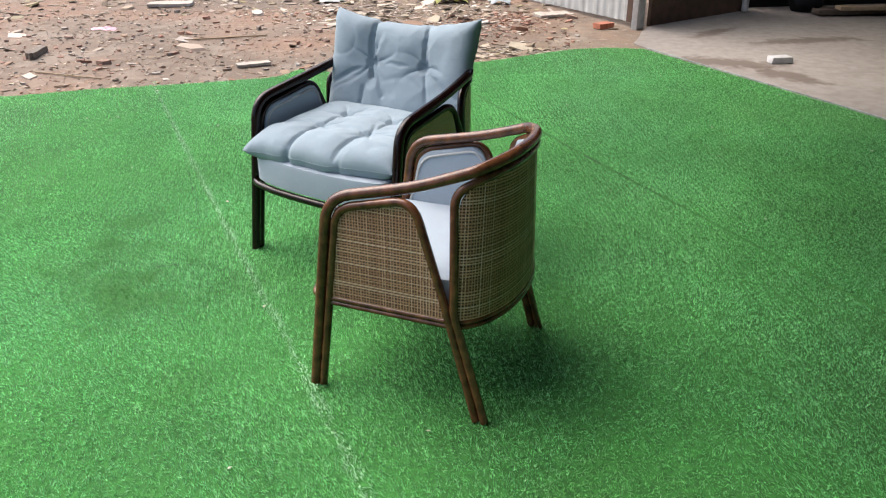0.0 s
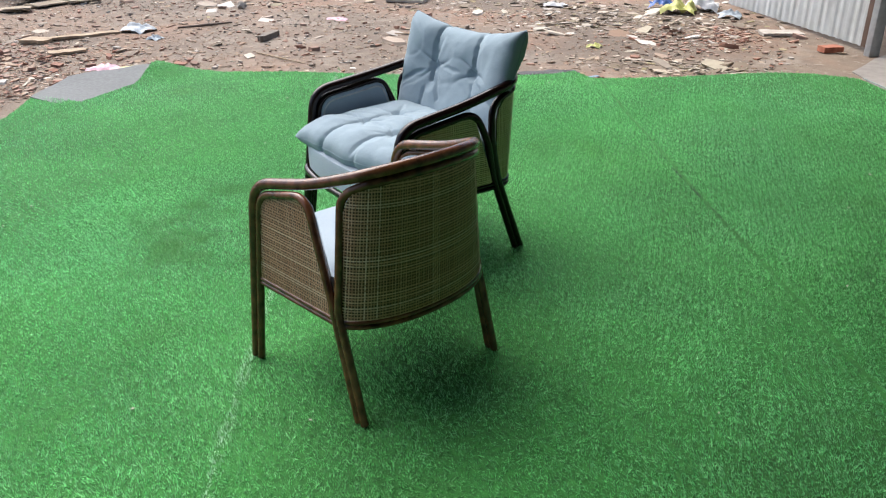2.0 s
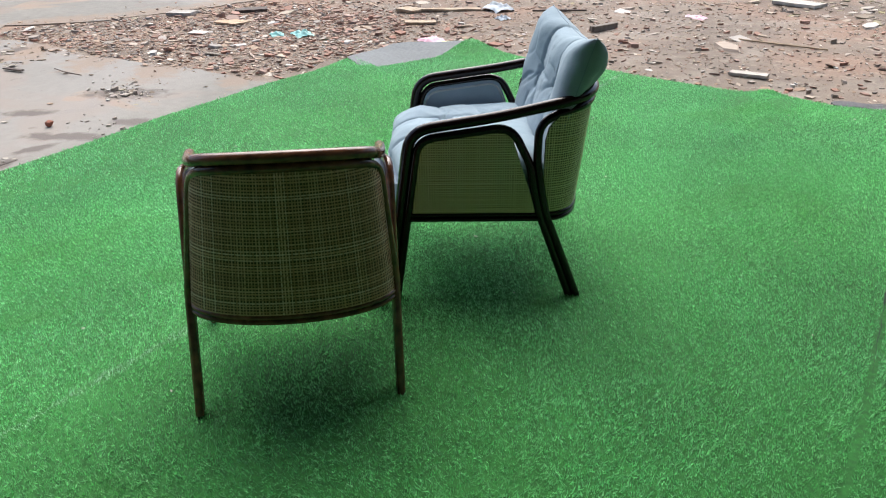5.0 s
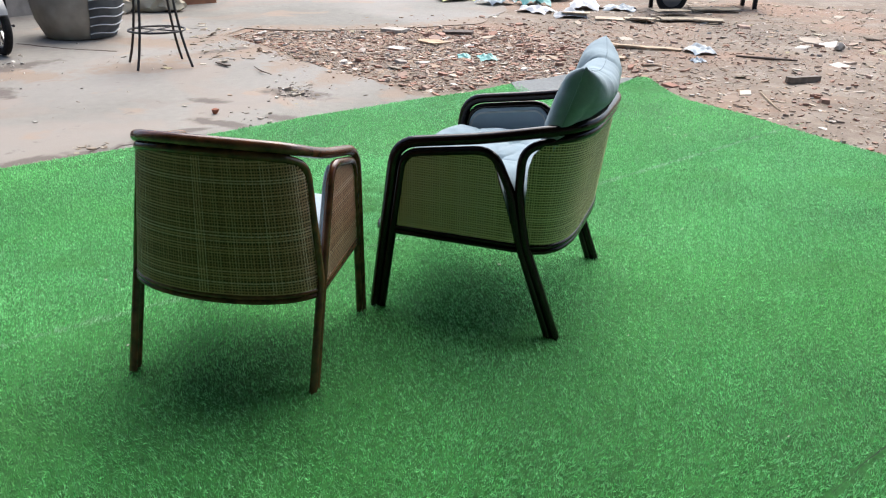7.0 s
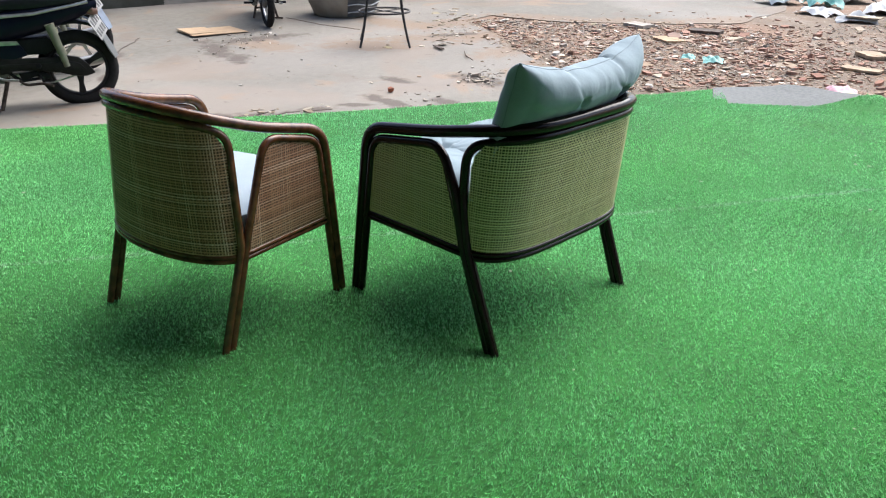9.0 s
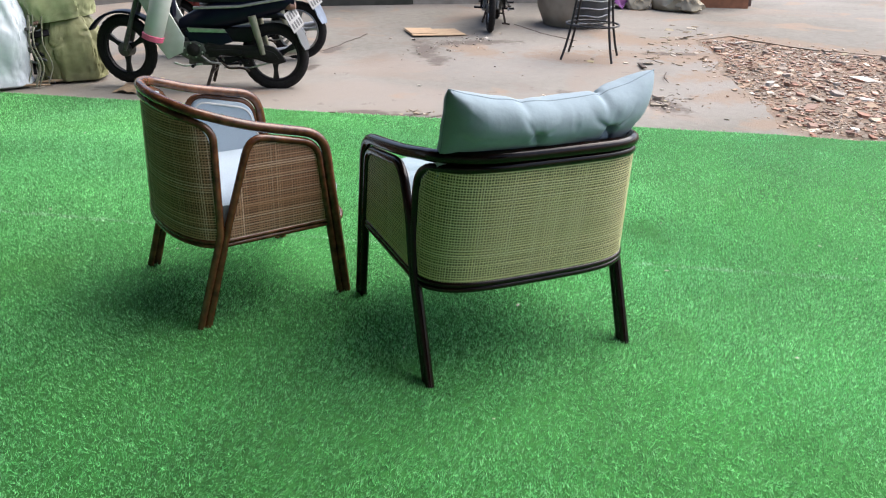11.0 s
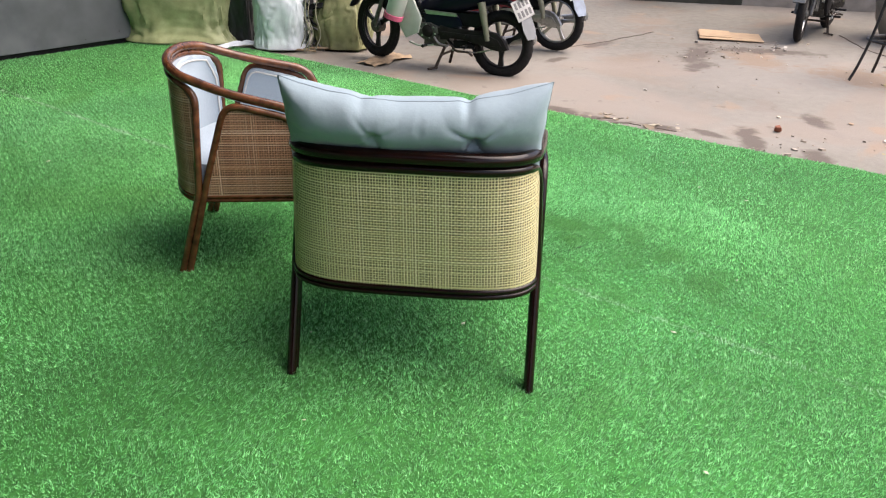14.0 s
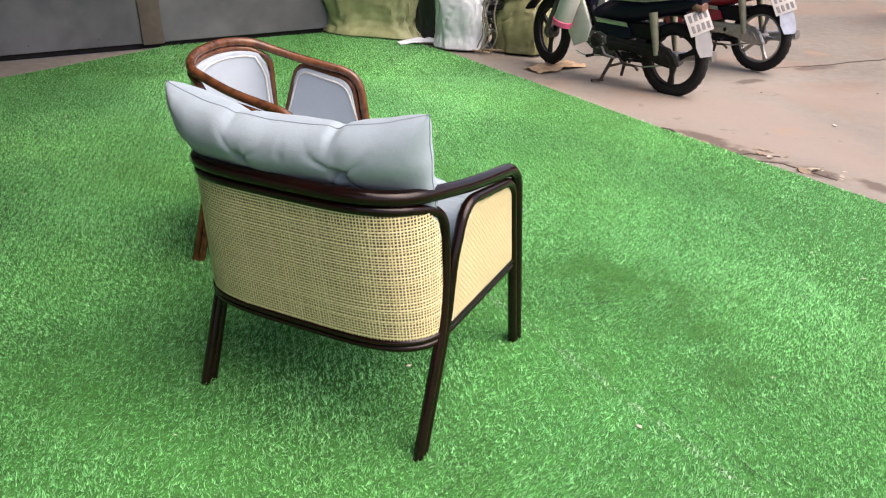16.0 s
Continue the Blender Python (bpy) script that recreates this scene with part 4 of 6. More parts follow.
M_WHITE_SHEET = material("white_sheet", (0.70, 0.72, 0.71), 0.5, 0, 0.08, 10, 0.1, 60, (0.60, 0.61, 0.59), 2)
M_BOARD = material("brown_board", (0.11, 0.065, 0.045), 0.8, 0, 0.2, 10, 0.2, 90)
M_GALV = material("galvanised", (0.42, 0.45, 0.47), 0.45, 0.6, 0.12, 20, 0.1, 80)
M_RUST_BOARD = material("rust_board", (0.34, 0.14, 0.07), 0.8, 0, 0.2, 10, 0.2, 60)
# black plastic parts; also the sheets that stand for unlit depths
M_BLACK = material("black_plastic_and_shade", (0.010, 0.010, 0.012), 0.5, 0, 0.15, 30, spec=0.12)
M_SCREW = material("screw_heads", (0.03, 0.03, 0.03), 0.6)


def wall(name, a, b, z0, h, t, mat, label):
    a, b = Vector((*a, 0)), Vector((*b, 0))
    d = b - a
    bm = bmesh.new()
    box(bm, (d.length, t, h), Matrix.Translation((d.length / 2, -t / 2, z0 + h / 2)))
    return single(name, bm, mat, label, "wall", Matrix.Translation(a) @ pose(0, 0, 0, 0, 0, math.degrees(math.atan2(d.y, d.x))), kind="structure", smooth=False)


def steel_wall():
    """Sheet-steel panels on a frame, a dark cover strip on one joint, a gap at the foot."""
    a, b = Vector((3.6, -0.28, 0)), Vector((0.16, -2.02, 0))
    d = b - a
    m = Matrix.Translation(a) @ pose(0, 0, 0, 0, 0, math.degrees(math.atan2(d.y, d.x)))
    thing = tagged(base("wall_south", m, "grey painted sheet steel yard wall with a brown cover strip", "wall"), kind="structure")
    joints = [-1.6, 0.25, 2.02, d.length]
    for i, (u, v) in enumerate(zip(joints, joints[1:])):
        part("panel", box(bmesh.new(), (v - u - 0.006, 0.03, 2.9), Matrix.Translation(((u + v) / 2, -0.0, 0.045 + 1.45)), 0.004), M_STEEL, thing, smooth=False)
        for k in range(7):
            for j in range(8):
                x, z = u + 0.12 + k * (v - u - 0.24) / 6 + random.uniform(-0.03, 0.03), 0.09 + j * 0.38 + random.uniform(-0.02, 0.02)
                if random.random() < 0.75 and j < 2:
                    part("screw", lathe(bmesh.new(), [(0.006, 0), (0.006, 0.002), (0.003, 0.004), (0.0, 0.004)], 6, Matrix.Translation((x, -0.016, z)) @ pose(0, 0, 0, 90)), M_SCREW, thing)
    part("cover_strip", box(bmesh.new(), (0.17, 0.012, 2.93), pose(2.03, -0.024, 1.50, 0, -1.2, 0), 0.003), M_STRIP, thing, "dark brown cover strip")
    part("foot_rail", box(bmesh.new(), (d.length + 1.6, 0.02, 0.05), Matrix.Translation((d.length / 2 - 0.8, 0.03, 0.022))), M_BLACK, thing, "black foot rail")


steel_wall()
# shade of the recess behind the sacks, given as a black sheet
wall("wall_west", (0.2, -2.3), (-1.5, -3.0), -0.03, 3.0, 0.1, M_BLACK, "black sheet standing for the shade behind the sacks")
wall("wall_back", (-1.8, -5.0), (-6.4, -4.7), -0.03, 1.0, 0.15, M_WALL, "low dirty plastered wall at the yard's edge")
wall("wall_yard", (-5.63, -2.86), (-6.66, -2.02), 0.0, 1.7, 0.15, M_WALL_DARK, "dark mossy concrete wall at the yard's edge")
wall("wall_yard", (-6.66, -2.02), (-9.35, 0.30), 0.0, 1.7, 0.15, M_WALL_PALE, "pale stained plaster wall behind the jar")
wall("wall_yard", (-9.35, 0.30), (-9.85, 1.55), 0.02, 1.7, 0.15, M_WALL_BROWN, "reddish brown boarded wall behind the boulders")
# unseen wall added on the east: blocks low sky, bounces fill onto the chairs
wall("wall_east", (5.6, 12), (5.6, -3), -0.03, 4.2, 0.15, M_BOUNCE_WALL, "unseen pale wall added to screen the sky and bounce light")


def corrugated(a, b, h):
    """A ribbed white sheet fence with a post at its end."""
    a, b = Vector((*a, 0)), Vector((*b, 0))
    d = b - a
    m = Matrix.Translation(a + Vector((0, 0, lift(a.x, a.y) - 0.03))) @ pose(0, 0, 0, 0, 0, math.degrees(math.atan2(d.y, d.x)))
    thing = tagged(base("wall_north", m, "white corrugated metal sheet fence with stained foot", "fence"), kind="structure")
    bm = bmesh.new()
    n = int(d.length / 0.02)
    prev = None
    for k in range(n + 1):
        x = d.length * k / n
        y = 0.006 * max(-1, min(1, 2.2 * math.sin(x / 0.11 * 2 * math.pi)))
        pair = [bm.verts.new((x, y, z)) for z in (0.0, h)]
        if prev:
            bm.faces.new((prev[0], pair[0], pair[1], prev[1]))
        prev = pair
    bmesh.ops.solidify(bm, geom=bm.faces[:], thickness=0.003)
    part("sheet", bm, M_WHITE_SHEET, thing, smooth=False)
    part("edge_board", box(bmesh.new(), (0.09, 0.03, h), Matrix.Translation((d.length + 0.05, 0, h / 2)), 0.003), M_BOARD, thing, "dark brown edging board")
    part("post", box(bmesh.new(), (0.075, 0.09, h + 0.1), Matrix.Translation((d.length + 0.16, -0.01, h / 2)), 0.006), M_GALV, thing, "grey galvanised post")


corrugated((0.55, 10.1), (1.83, 8.05), 2.2)
wall("wall_board", (2.02, 8.05), (3.15, 8.82), 0.05, 2.2, 0.04, M_BOARD, "dark brown boarded opening of the shed")
# the shed's dark inside is put into a black sheet
wall("wall_board", (3.15, 8.95), (5.6, 9.35), 0.05, 2.2, 0.04, M_BLACK, "black sheet standing for the shade inside the shed")


# ---- motorbikes ----
M_TYRE = material("tyre", (0.016, 0.015, 0.015), 0.85, 0, 0.2, 60, 0.4, 300, spec=0.2)
M_PAINT_DARK = material("paint_navy", (0.005, 0.006, 0.016), 0.32, 0, 0.1, 10, spec=0.12)
M_PAINT_WHITE = material("paint_white", (0.481, 0.498, 0.465), 0.35, 0, 0.08, 8, 0, 0, (0.415, 0.440, 0.398))
M_PAINT_RED = material("paint_red", (0.20, 0.012, 0.022), 0.3, 0, 0.1, 10)
M_PAINT_GREY = material("paint_grey", (0.12, 0.125, 0.13), 0.4, 0, 0.1, 10)
M_RIM_BLACK = material("rim_black", (0.012, 0.012, 0.014), 0.45, 0, 0.1, 30, spec=0.25)
M_ALLOY = material("alloy", (0.45, 0.45, 0.44), 0.35, 0.9, 0.15, 30)
M_ENGINE = material("engine_grey", (0.12, 0.12, 0.115), 0.5, 0.6, 0.25, 40, 0.2, 120)
M_CASE = material("chain_case", (0.018, 0.017, 0.016), 0.6, 0, 0.3, 25, 0.2, 90, spec=0.15)
M_SHOCK = material("shock_olive", (0.21, 0.21, 0.15), 0.5, 0, 0.15, 20)
M_SEAT = material("vinyl_black", (0.012, 0.012, 0.016), 0.45, 0, 0.1, 60, 0.2, 400, spec=0.2)
M_PLATE = material("plate_white", (0.25, 0.25, 0.245), 0.5, 0, 0.08, 20)
M_INK = material("plate_ink", (0.07, 0.07, 0.075), 0.6)
M_LAMP_RED = material("tail_lens", (0.17, 0.085, 0.060), 0.3, 0, 0.1, 30)
M_SHEET = material("milky_plastic", (0.50, 0.53, 0.49), 0.4, 0, 0.10, 9, 0, 0, (0.38, 0.41, 0.36), 4)
M_STAND = material("rusty_steel", (0.075, 0.052, 0.040), 0.8, 0.2, 0.4, 45, 0.3, 160)
M_FLAP_BLUE = material("flap_blue", (0.16, 0.20, 0.27), 0.45, 0, 0.2, 14)
M_PINK = material("pink_band", (0.72, 0.12, 0.24), 0.5)


def wheel(name, parent, x, z, y, m_rim, spokes=3, steer=0.0, r=0.278, w=0.042):
    hub = new(name)
    hub.parent = parent
    hub.matrix_local = pose(x, y, z, 0, 0, steer)
    n = 40
    circle = lambda rad, yy=0.0: [(rad * math.cos(2 * math.pi * k / n), yy, rad * math.sin(2 * math.pi * k / n)) for k in range(n)]
    bm = tube(bmesh.new(), circle(r - w * 0.9), w, 10, True)
    for k in range(60):
        a = 2 * math.pi * k / 60
        box(bm, (0.004, w * 1.0, 0.012), pose(0, 0, 0, 0, -math.degrees(a), 0) @ pose(r + 0.0022 - w * 0.06, 0, 0, 0, 0, 0) @ pose(0, 0, 0, 24 if k % 2 else -24))
    part("tyre", bm, M_TYRE, hub, "worn black rubber tyre")
    bm = tube(bmesh.new(), circle(r - 2 * w + 0.004, 0.012), 0.012, 8, True)
    tube(bm, circle(r - 2 * w + 0.004, -0.012), 0.012, 8, True)
    part("rim", bm, m_rim, hub)
    for k in range(spokes):
        a = 2 * math.pi * k / spokes + 0.5
        c, s = math.cos(a), math.sin(a)
        wide = 0.030 if spokes < 5 else 0.022
        blade = [(0.04 * c - wide * s, 0.04 * s + wide * c), (0.11 * c - wide * 0.55 * s, 0.11 * s + wide * 0.55 * c), ((r - 2 * w) * c - wide * 0.9 * s, (r - 2 * w) * s + wide * 0.9 * c),
                 ((r - 2 * w) * c + wide * 0.9 * s, (r - 2 * w) * s - wide * 0.9 * c), (0.11 * c + wide * 0.55 * s, 0.11 * s - wide * 0.55 * c), (0.04 * c + wide * s, 0.04 * s - wide * c)]
        part("spoke", side_plate(blade, -0.012, 0.024), m_rim, hub)
    part("hub", lathe(bmesh.new(), [(0.0, -0.06), (0.035, -0.058), (0.058, -0.04), (0.06, 0.04), (0.035, 0.058), (0.0, 0.06)], 20, pose(0, 0, 0, 90)), M_ENGINE, hub)
    return hub


def shell(sections, n=14):
    """A skin through oval sections (x, z centre, half width, half height, squareness)."""
    bm = bmesh.new()
    rings = []
    for x, z, hw, hh, e in sections:
        ring = []
        for k in range(n):
            a = 2 * math.pi * k / n
            c, s = math.cos(a), math.sin(a)
            ring.append(bm.verts.new((x, hw * math.copysign(abs(c) ** e, c), z + hh * math.copysign(abs(s) ** e, s))))
        rings.append(ring)
    for A, B in zip(rings, rings[1:]):
        for k in range(n):
            bm.faces.new((A[k], A[(k + 1) % n], B[(k + 1) % n], B[k]))
    bm.faces.new(rings[0])
    bm.faces.new(rings[-1][::-1])
    bmesh.ops.recalc_face_normals(bm, faces=bm.faces[:])
    return bm


def side_plate(outline, y, t, m=None):
    """A plate standing along the bike: outline in (x, z), at y."""
    return plate(bmesh.new(), outline, t, (m or Matrix()) @ Matrix(((1, 0, 0, 0), (0, 0, 1, y), (0, 1, 0, 0), (0, 0, 0, 1))), 0.004)


PLATE = pose(-0.775, 0.03, 0.595, 0, 26, -24) @ pose(0, 0, 0, -16)


def motorbike(m, body, lower, rim, label, steer=0.0, spokes=3, m_case=None, flap=None):
    """An underbone motorbike on its stand; it heads along x, its left side is +y."""
    bike = base("motorbike", m, label, "motorbike", "parked motorbikes")
    wheel("rear_wheel", bike, -0.61, 0.278, 0, rim, spokes)
    wheel("front_wheel", bike, 0.61, 0.278, 0, rim, spokes, steer)
    # fork, front mudguard, leg shield
    for y in (-0.075, 0.075):
        part("fork_leg", pole([(0.61, y, 0.278), (0.47, y, 0.72)], [0.022, 0.018], 10), M_ENGINE, bike)
    arc = [(0.61 + 0.315 * math.cos(a), 0.278 + 0.315 * math.sin(a)) for a in np.linspace(0.5, 2.5, 14)]
    part("front_mudguard", side_plate(arc + [(0.61 + 0.295 * math.cos(a), 0.278 + 0.295 * math.sin(a)) for a in np.linspace(2.5, 0.5, 14)], -0.06, 0.12), body, bike)
    shield = [(0.50, 0.90), (0.40, 0.95), (0.30, 0.86), (0.20, 0.60), (0.10, 0.42), (0.12, 0.30), (0.24, 0.24), (0.31, 0.34), (0.36, 0.55), (0.46, 0.75)]
    for y in (0.13, -0.16):
        part("leg_shield", side_plate(shield, y, 0.028, pose(0, 0, 0, 0, 0, 0)), lower, bike, "scuffed milky plastic leg shield")
    part("front_shell", shell([(0.20, 0.62, 0.06, 0.10, 0.8), (0.32, 0.72, 0.13, 0.16, 0.8), (0.42, 0.84, 0.14, 0.14, 0.8), (0.52, 0.92, 0.10, 0.08, 0.9), (0.56, 0.93, 0.03, 0.03, 1)]), body, bike)
    part("handlebar", pole([(0.36, -0.33, 0.99), (0.40, -0.12, 0.98), (0.42, 0, 0.96), (0.40, 0.12, 0.98), (0.36, 0.33, 0.99)], 0.016), M_BLACK, bike)
    part("headlamp", shell([(0.40, 1.00, 0.06, 0.06, 0.9), (0.48, 1.00, 0.10, 0.07, 0.9), (0.54, 0.99, 0.09, 0.06, 0.9), (0.55, 0.99, 0.02, 0.02, 1)]), body, bike)
    # frame, side covers, seat, tail
    part("frame_tube", pole([(0.34, 0, 0.70), (0.14, 0, 0.42), (-0.10, 0, 0.36), (-0.30, 0, 0.44)], 0.035, 10), M_BLACK, bike)
    part("body_shell", shell([(0.16, 0.50, 0.05, 0.05, 0.8), (0.02, 0.54, 0.10, 0.10, 0.75), (-0.15, 0.60, 0.13, 0.12, 0.7), (-0.40, 0.66, 0.13, 0.11, 0.7), (-0.62, 0.71, 0.10, 0.08, 0.8), (-0.78, 0.75, 0.06, 0.045, 0.9)]), body, bike)
    for s in (1, -1):
        part("side_trim", side_plate([(0.08, 0.50), (-0.22, 0.505), (-0.24, 0.475), (0.06, 0.465)], s * 0.132 - (0.006 if s < 0 else 0), 0.006), M_ALLOY, bike, "scratched silver trim")
        part("side_cover", side_plate([(0.10, 0.47), (-0.24, 0.47), (-0.28, 0.40), (-0.18, 0.37), (0.06, 0.38)], s * 0.105 - (0.02 if s < 0 else 0), 0.02), body, bike)
        part("seat_rail", pole([(0.02, s * 0.12, 0.655), (-0.35, s * 0.135, 0.690), (-0.72, s * 0.10, 0.770)], 0.012, 8), M_ALLOY, bike, "chromed rail under the seat")
    part("seat", shell([(0.08, 0.72, 0.06, 0.03, 0.7), (-0.05, 0.74, 0.11, 0.055, 0.7), (-0.35, 0.76, 0.13, 0.06, 0.7), (-0.62, 0.80, 0.12, 0.06, 0.7), (-0.78, 0.81, 0.06, 0.03, 0.8)]), M_SEAT, bike, "black vinyl seat")
    part("tail_lamp", shell([(-0.68, 0.715, 0.06, 0.040, 0.8), (-0.75, 0.705, 0.070, 0.042, 0.8), (-0.785, 0.70, 0.045, 0.028, 0.9)]), M_LAMP_RED, bike, "faded red tail lamp")
    guard = [(-0.61 + 0.33 * math.cos(a), 0.30 + 0.33 * math.sin(a)) for a in np.linspace(1.3, 2.05, 14)]
    part("rear_mudguard", side_plate(guard + [(-0.61 + 0.31 * math.cos(a), 0.30 + 0.31 * math.sin(a)) for a in np.linspace(2.05, 1.3, 14)], -0.065, 0.13), M_BLACK, bike)
    flap_shape = [(-0.075, 0.10), (0.075, 0.10), (0.088, -0.02), (0.060, -0.095), (-0.060, -0.095), (-0.088, -0.02)]
    part("mud_flap", plate(bmesh.new(), flap_shape, 0.008, pose(-0.845, 0.02, 0.445, 0, 26, -14) @ Matrix(((0, 0, 1, 0), (1, 0, 0, 0), (0, 1, 0, 0), (0, 0, 0, 1))), 0.003), flap or M_PAINT_GREY, bike, "pale blue plastic mud flap" if flap else "grey rubber mud flap")
    board = part("number_plate", box(bmesh.new(), (0.004, 0.215, 0.170), PLATE, 0.0015), M_PLATE, bike, "white number plate")
    for row, zz in ((0, 0.032), (1, -0.030)):
        for k in range(4):
            part("plate_bar", box(bmesh.new(), (0.002, 0.026, 0.054), PLATE @ Matrix.Translation((-0.003, -0.072 + k * 0.047, zz * 1.28))), M_INK, board)
    # engine, chain case, exhaust, stand
    part("engine", side_plate([(0.19, 0.37), (0.15, 0.41), (-0.02, 0.42), (-0.13, 0.40), (-0.18, 0.34), (-0.14, 0.25), (-0.02, 0.225), (0.10, 0.24), (0.18, 0.29)], -0.10, 0.20), M_ENGINE, bike, "oily grey engine block")
    cover = part("engine_cover", side_plate([(0.135, 0.345), (0.105, 0.385), (0.02, 0.395), (-0.045, 0.375), (-0.065, 0.32), (-0.035, 0.265), (0.05, 0.250), (0.115, 0.280)], 0.10, 0.038), M_ENGINE, bike)
    part("magneto_cap", lathe(bmesh.new(), [(0.0, 0.020), (0.026, 0.020), (0.036, 0.012), (0.050, 0.010), (0.056, 0.0), (0.056, -0.02)], 20, pose(0.035, 0.140, 0.325, -90)), M_CASE, cover)
    for k in range(6):
        a = math.radians(60 * k + 15)
        part("bolt", lathe(bmesh.new(), [(0.0, 0.008), (0.007, 0.008), (0.008, 0.0), (0.008, -0.006)], 6, pose(0.035 + 0.074 * math.cos(a), 0.138, 0.322 + 0.056 * math.sin(a), -90)), M_ALLOY, cover)
    part("sprocket_cover", side_plate([(-0.075, 0.385), (-0.16, 0.375), (-0.19, 0.325), (-0.16, 0.275), (-0.085, 0.265), (-0.07, 0.32)], 0.095, 0.036), M_CASE, bike)
    part("cylinder", box(bmesh.new(), (0.14, 0.10, 0.09), pose(0.255, 0, 0.355, 0, 8, 0), 0.02), M_ENGINE, bike)
    for k in range(6):
        part("cooling_fin", box(bmesh.new(), (0.009, 0.150, 0.125), pose(0.200 + k * 0.021, 0, 0.350, 0, 8, 0), 0.002), M_ALLOY if k == 5 else M_ENGINE, bike)
    part("inlet_pipe", pole(fillet([(0.16, 0.03, 0.40), (0.14, 0.05, 0.46), (0.04, 0.05, 0.49)], 0.03), 0.020, 10), M_BLACK, bike)
    case = [(-0.02, 0.352), (-0.12, 0.372), (-0.40, 0.378), (-0.52, 0.392), (-0.61, 0.378), (-0.665, 0.335), (-0.715, 0.262), (-0.655, 0.240), (-0.56, 0.246), (-0.48, 0.268), (-0.34, 0.288), (-0.10, 0.288), (-0.03, 0.305)]
    chain = part("chain_case", side_plate(case, 0.092, 0.042), m_case or M_CASE, bike, "dull silver chain case" if m_case else "dusty black chain case")
    part("case_ridge", side_plate([(-0.08, 0.338), (-0.40, 0.344), (-0.54, 0.356), (-0.62, 0.335), (-0.66, 0.285), (-0.56, 0.274), (-0.44, 0.296), (-0.10, 0.312)], 0.134, 0.008), m_case or M_CASE, chain)
    part("case_plug", lathe(bmesh.new(), [(0.0, 0.008), (0.015, 0.008), (0.019, 0.0), (0.019, -0.006)], 14, pose(-0.34, 0.140, 0.325, -90)), M_BLACK, chain)
    part("oil_sump", box(bmesh.new(), (0.22, 0.16, 0.06), pose(-0.02, 0.02, 0.225), 0.015), M_ENGINE, bike)
    part("engine_strut", pole([(-0.10, 0.10, 0.30), (-0.22, 0.11, 0.215), (-0.40, 0.10, 0.235)], 0.011, 8), M_BLACK, bike)
    part("brake_rod", pole([(-0.20, 0.12, 0.19), (-0.42, 0.13, 0.20), (-0.60, 0.11, 0.25)], 0.006, 6), M_ALLOY, bike)
    part("kick_lever", pole(fillet([(-0.03, 0.14, 0.28), (-0.10, 0.19, 0.24), (-0.20, 0.20, 0.235)], 0.03), 0.009, 8), M_ALLOY, bike)
    part("under_cover", side_plate([(0.12, 0.46), (-0.42, 0.52), (-0.50, 0.46), (-0.40, 0.40), (0.10, 0.385)], -0.09, 0.18), M_BLACK, bike)
    for s in (1, -1):
        part("swing_arm", pole([(-0.12, s * 0.085, 0.32), (-0.64, s * 0.085, 0.285)], 0.018, 8), M_BLACK, bike)
        shock = part("shock_absorber", pole([(-0.53, s * 0.135, 0.315), (-0.445, s * 0.135, 0.62)], [0.022, 0.024, 0.038, 0.040, 0.040, 0.034], 12), M_SHOCK, bike, "olive painted shock absorber")
    part("exhaust", pole(fillet([(0.10, -0.10, 0.28), (0.02, -0.13, 0.20), (-0.30, -0.15, 0.22), (-0.85, -0.16, 0.33)], 0.08), [0.016, 0.018, 0.02, 0.044, 0.046, 0.046, 0.04], 12), M_ALLOY, bike, "dull silver exhaust")
    for s in (1, -1):
        part("stand_leg", pole([(-0.13, s * 0.09, 0.24), (-0.06, s * 0.15, 0.0 + 0.012)], 0.014, 8), M_STAND, bike, "rusty stand leg")
        part("foot_peg", pole([(0.02, s * 0.10, 0.21), (0.02, s * 0.26, 0.215)], [0.010, 0.014, 0.014], 8), M_BLACK, bike)
        part("rear_peg", pole([(-0.33, s * 0.11, 0.25), (-0.36, s * 0.23, 0.245)], [0.010, 0.013, 0.013], 8), M_BLACK, bike)
    part("stand_foot", pole([(-0.06, 0.11, 0.013), (-0.02, 0.21, 0.013)], 0.011, 8), M_STAND, bike)
    part("stand_bar", pole([(-0.10, -0.115, 0.135), (-0.10, 0.115, 0.135)], 0.011, 8), M_STAND, bike)
    part("peg_bracket", side_plate([(-0.20, 0.27), (-0.32, 0.285), (-0.41, 0.255), (-0.40, 0.225), (-0.31, 0.245), (-0.22, 0.215)], 0.105, 0.014), M_BLACK, bike)
    part("step_bar", pole(fillet([(-0.16, 0.10, 0.25), (-0.24, 0.13, 0.185), (-0.36, 0.15, 0.20), (-0.42, 0.19, 0.185)], 0.03), 0.010, 8), M_STAND, bike)
    part("gear_lever", pole([(-0.04, 0.17, 0.22), (0.10, 0.19, 0.20), (0.18, 0.20, 0.225)], 0.008, 6), M_ALLOY, bike)
    return bike


BIKE = 0.88                             # these are small-framed bikes
SMALL = Matrix.Diagonal((BIKE, BIKE, BIKE, 1))
HEAD = -51.0
fwd = Vector((math.cos(radians(HEAD)), math.sin(radians(HEAD)), 0))
p1 = Vector((-2.065, 0.230, 0)) + fwd * 0.61 * BIKE
motorbike(Matrix.Translation(p1) @ pose(0, 0, 0, 0, -2.2, HEAD) @ SMALL, M_PAINT_DARK, M_SHEET, M_RIM_BLACK, "dark blue underbone motorbike with white leg shields, on its stand", -20)
HEAD2 = -57.0
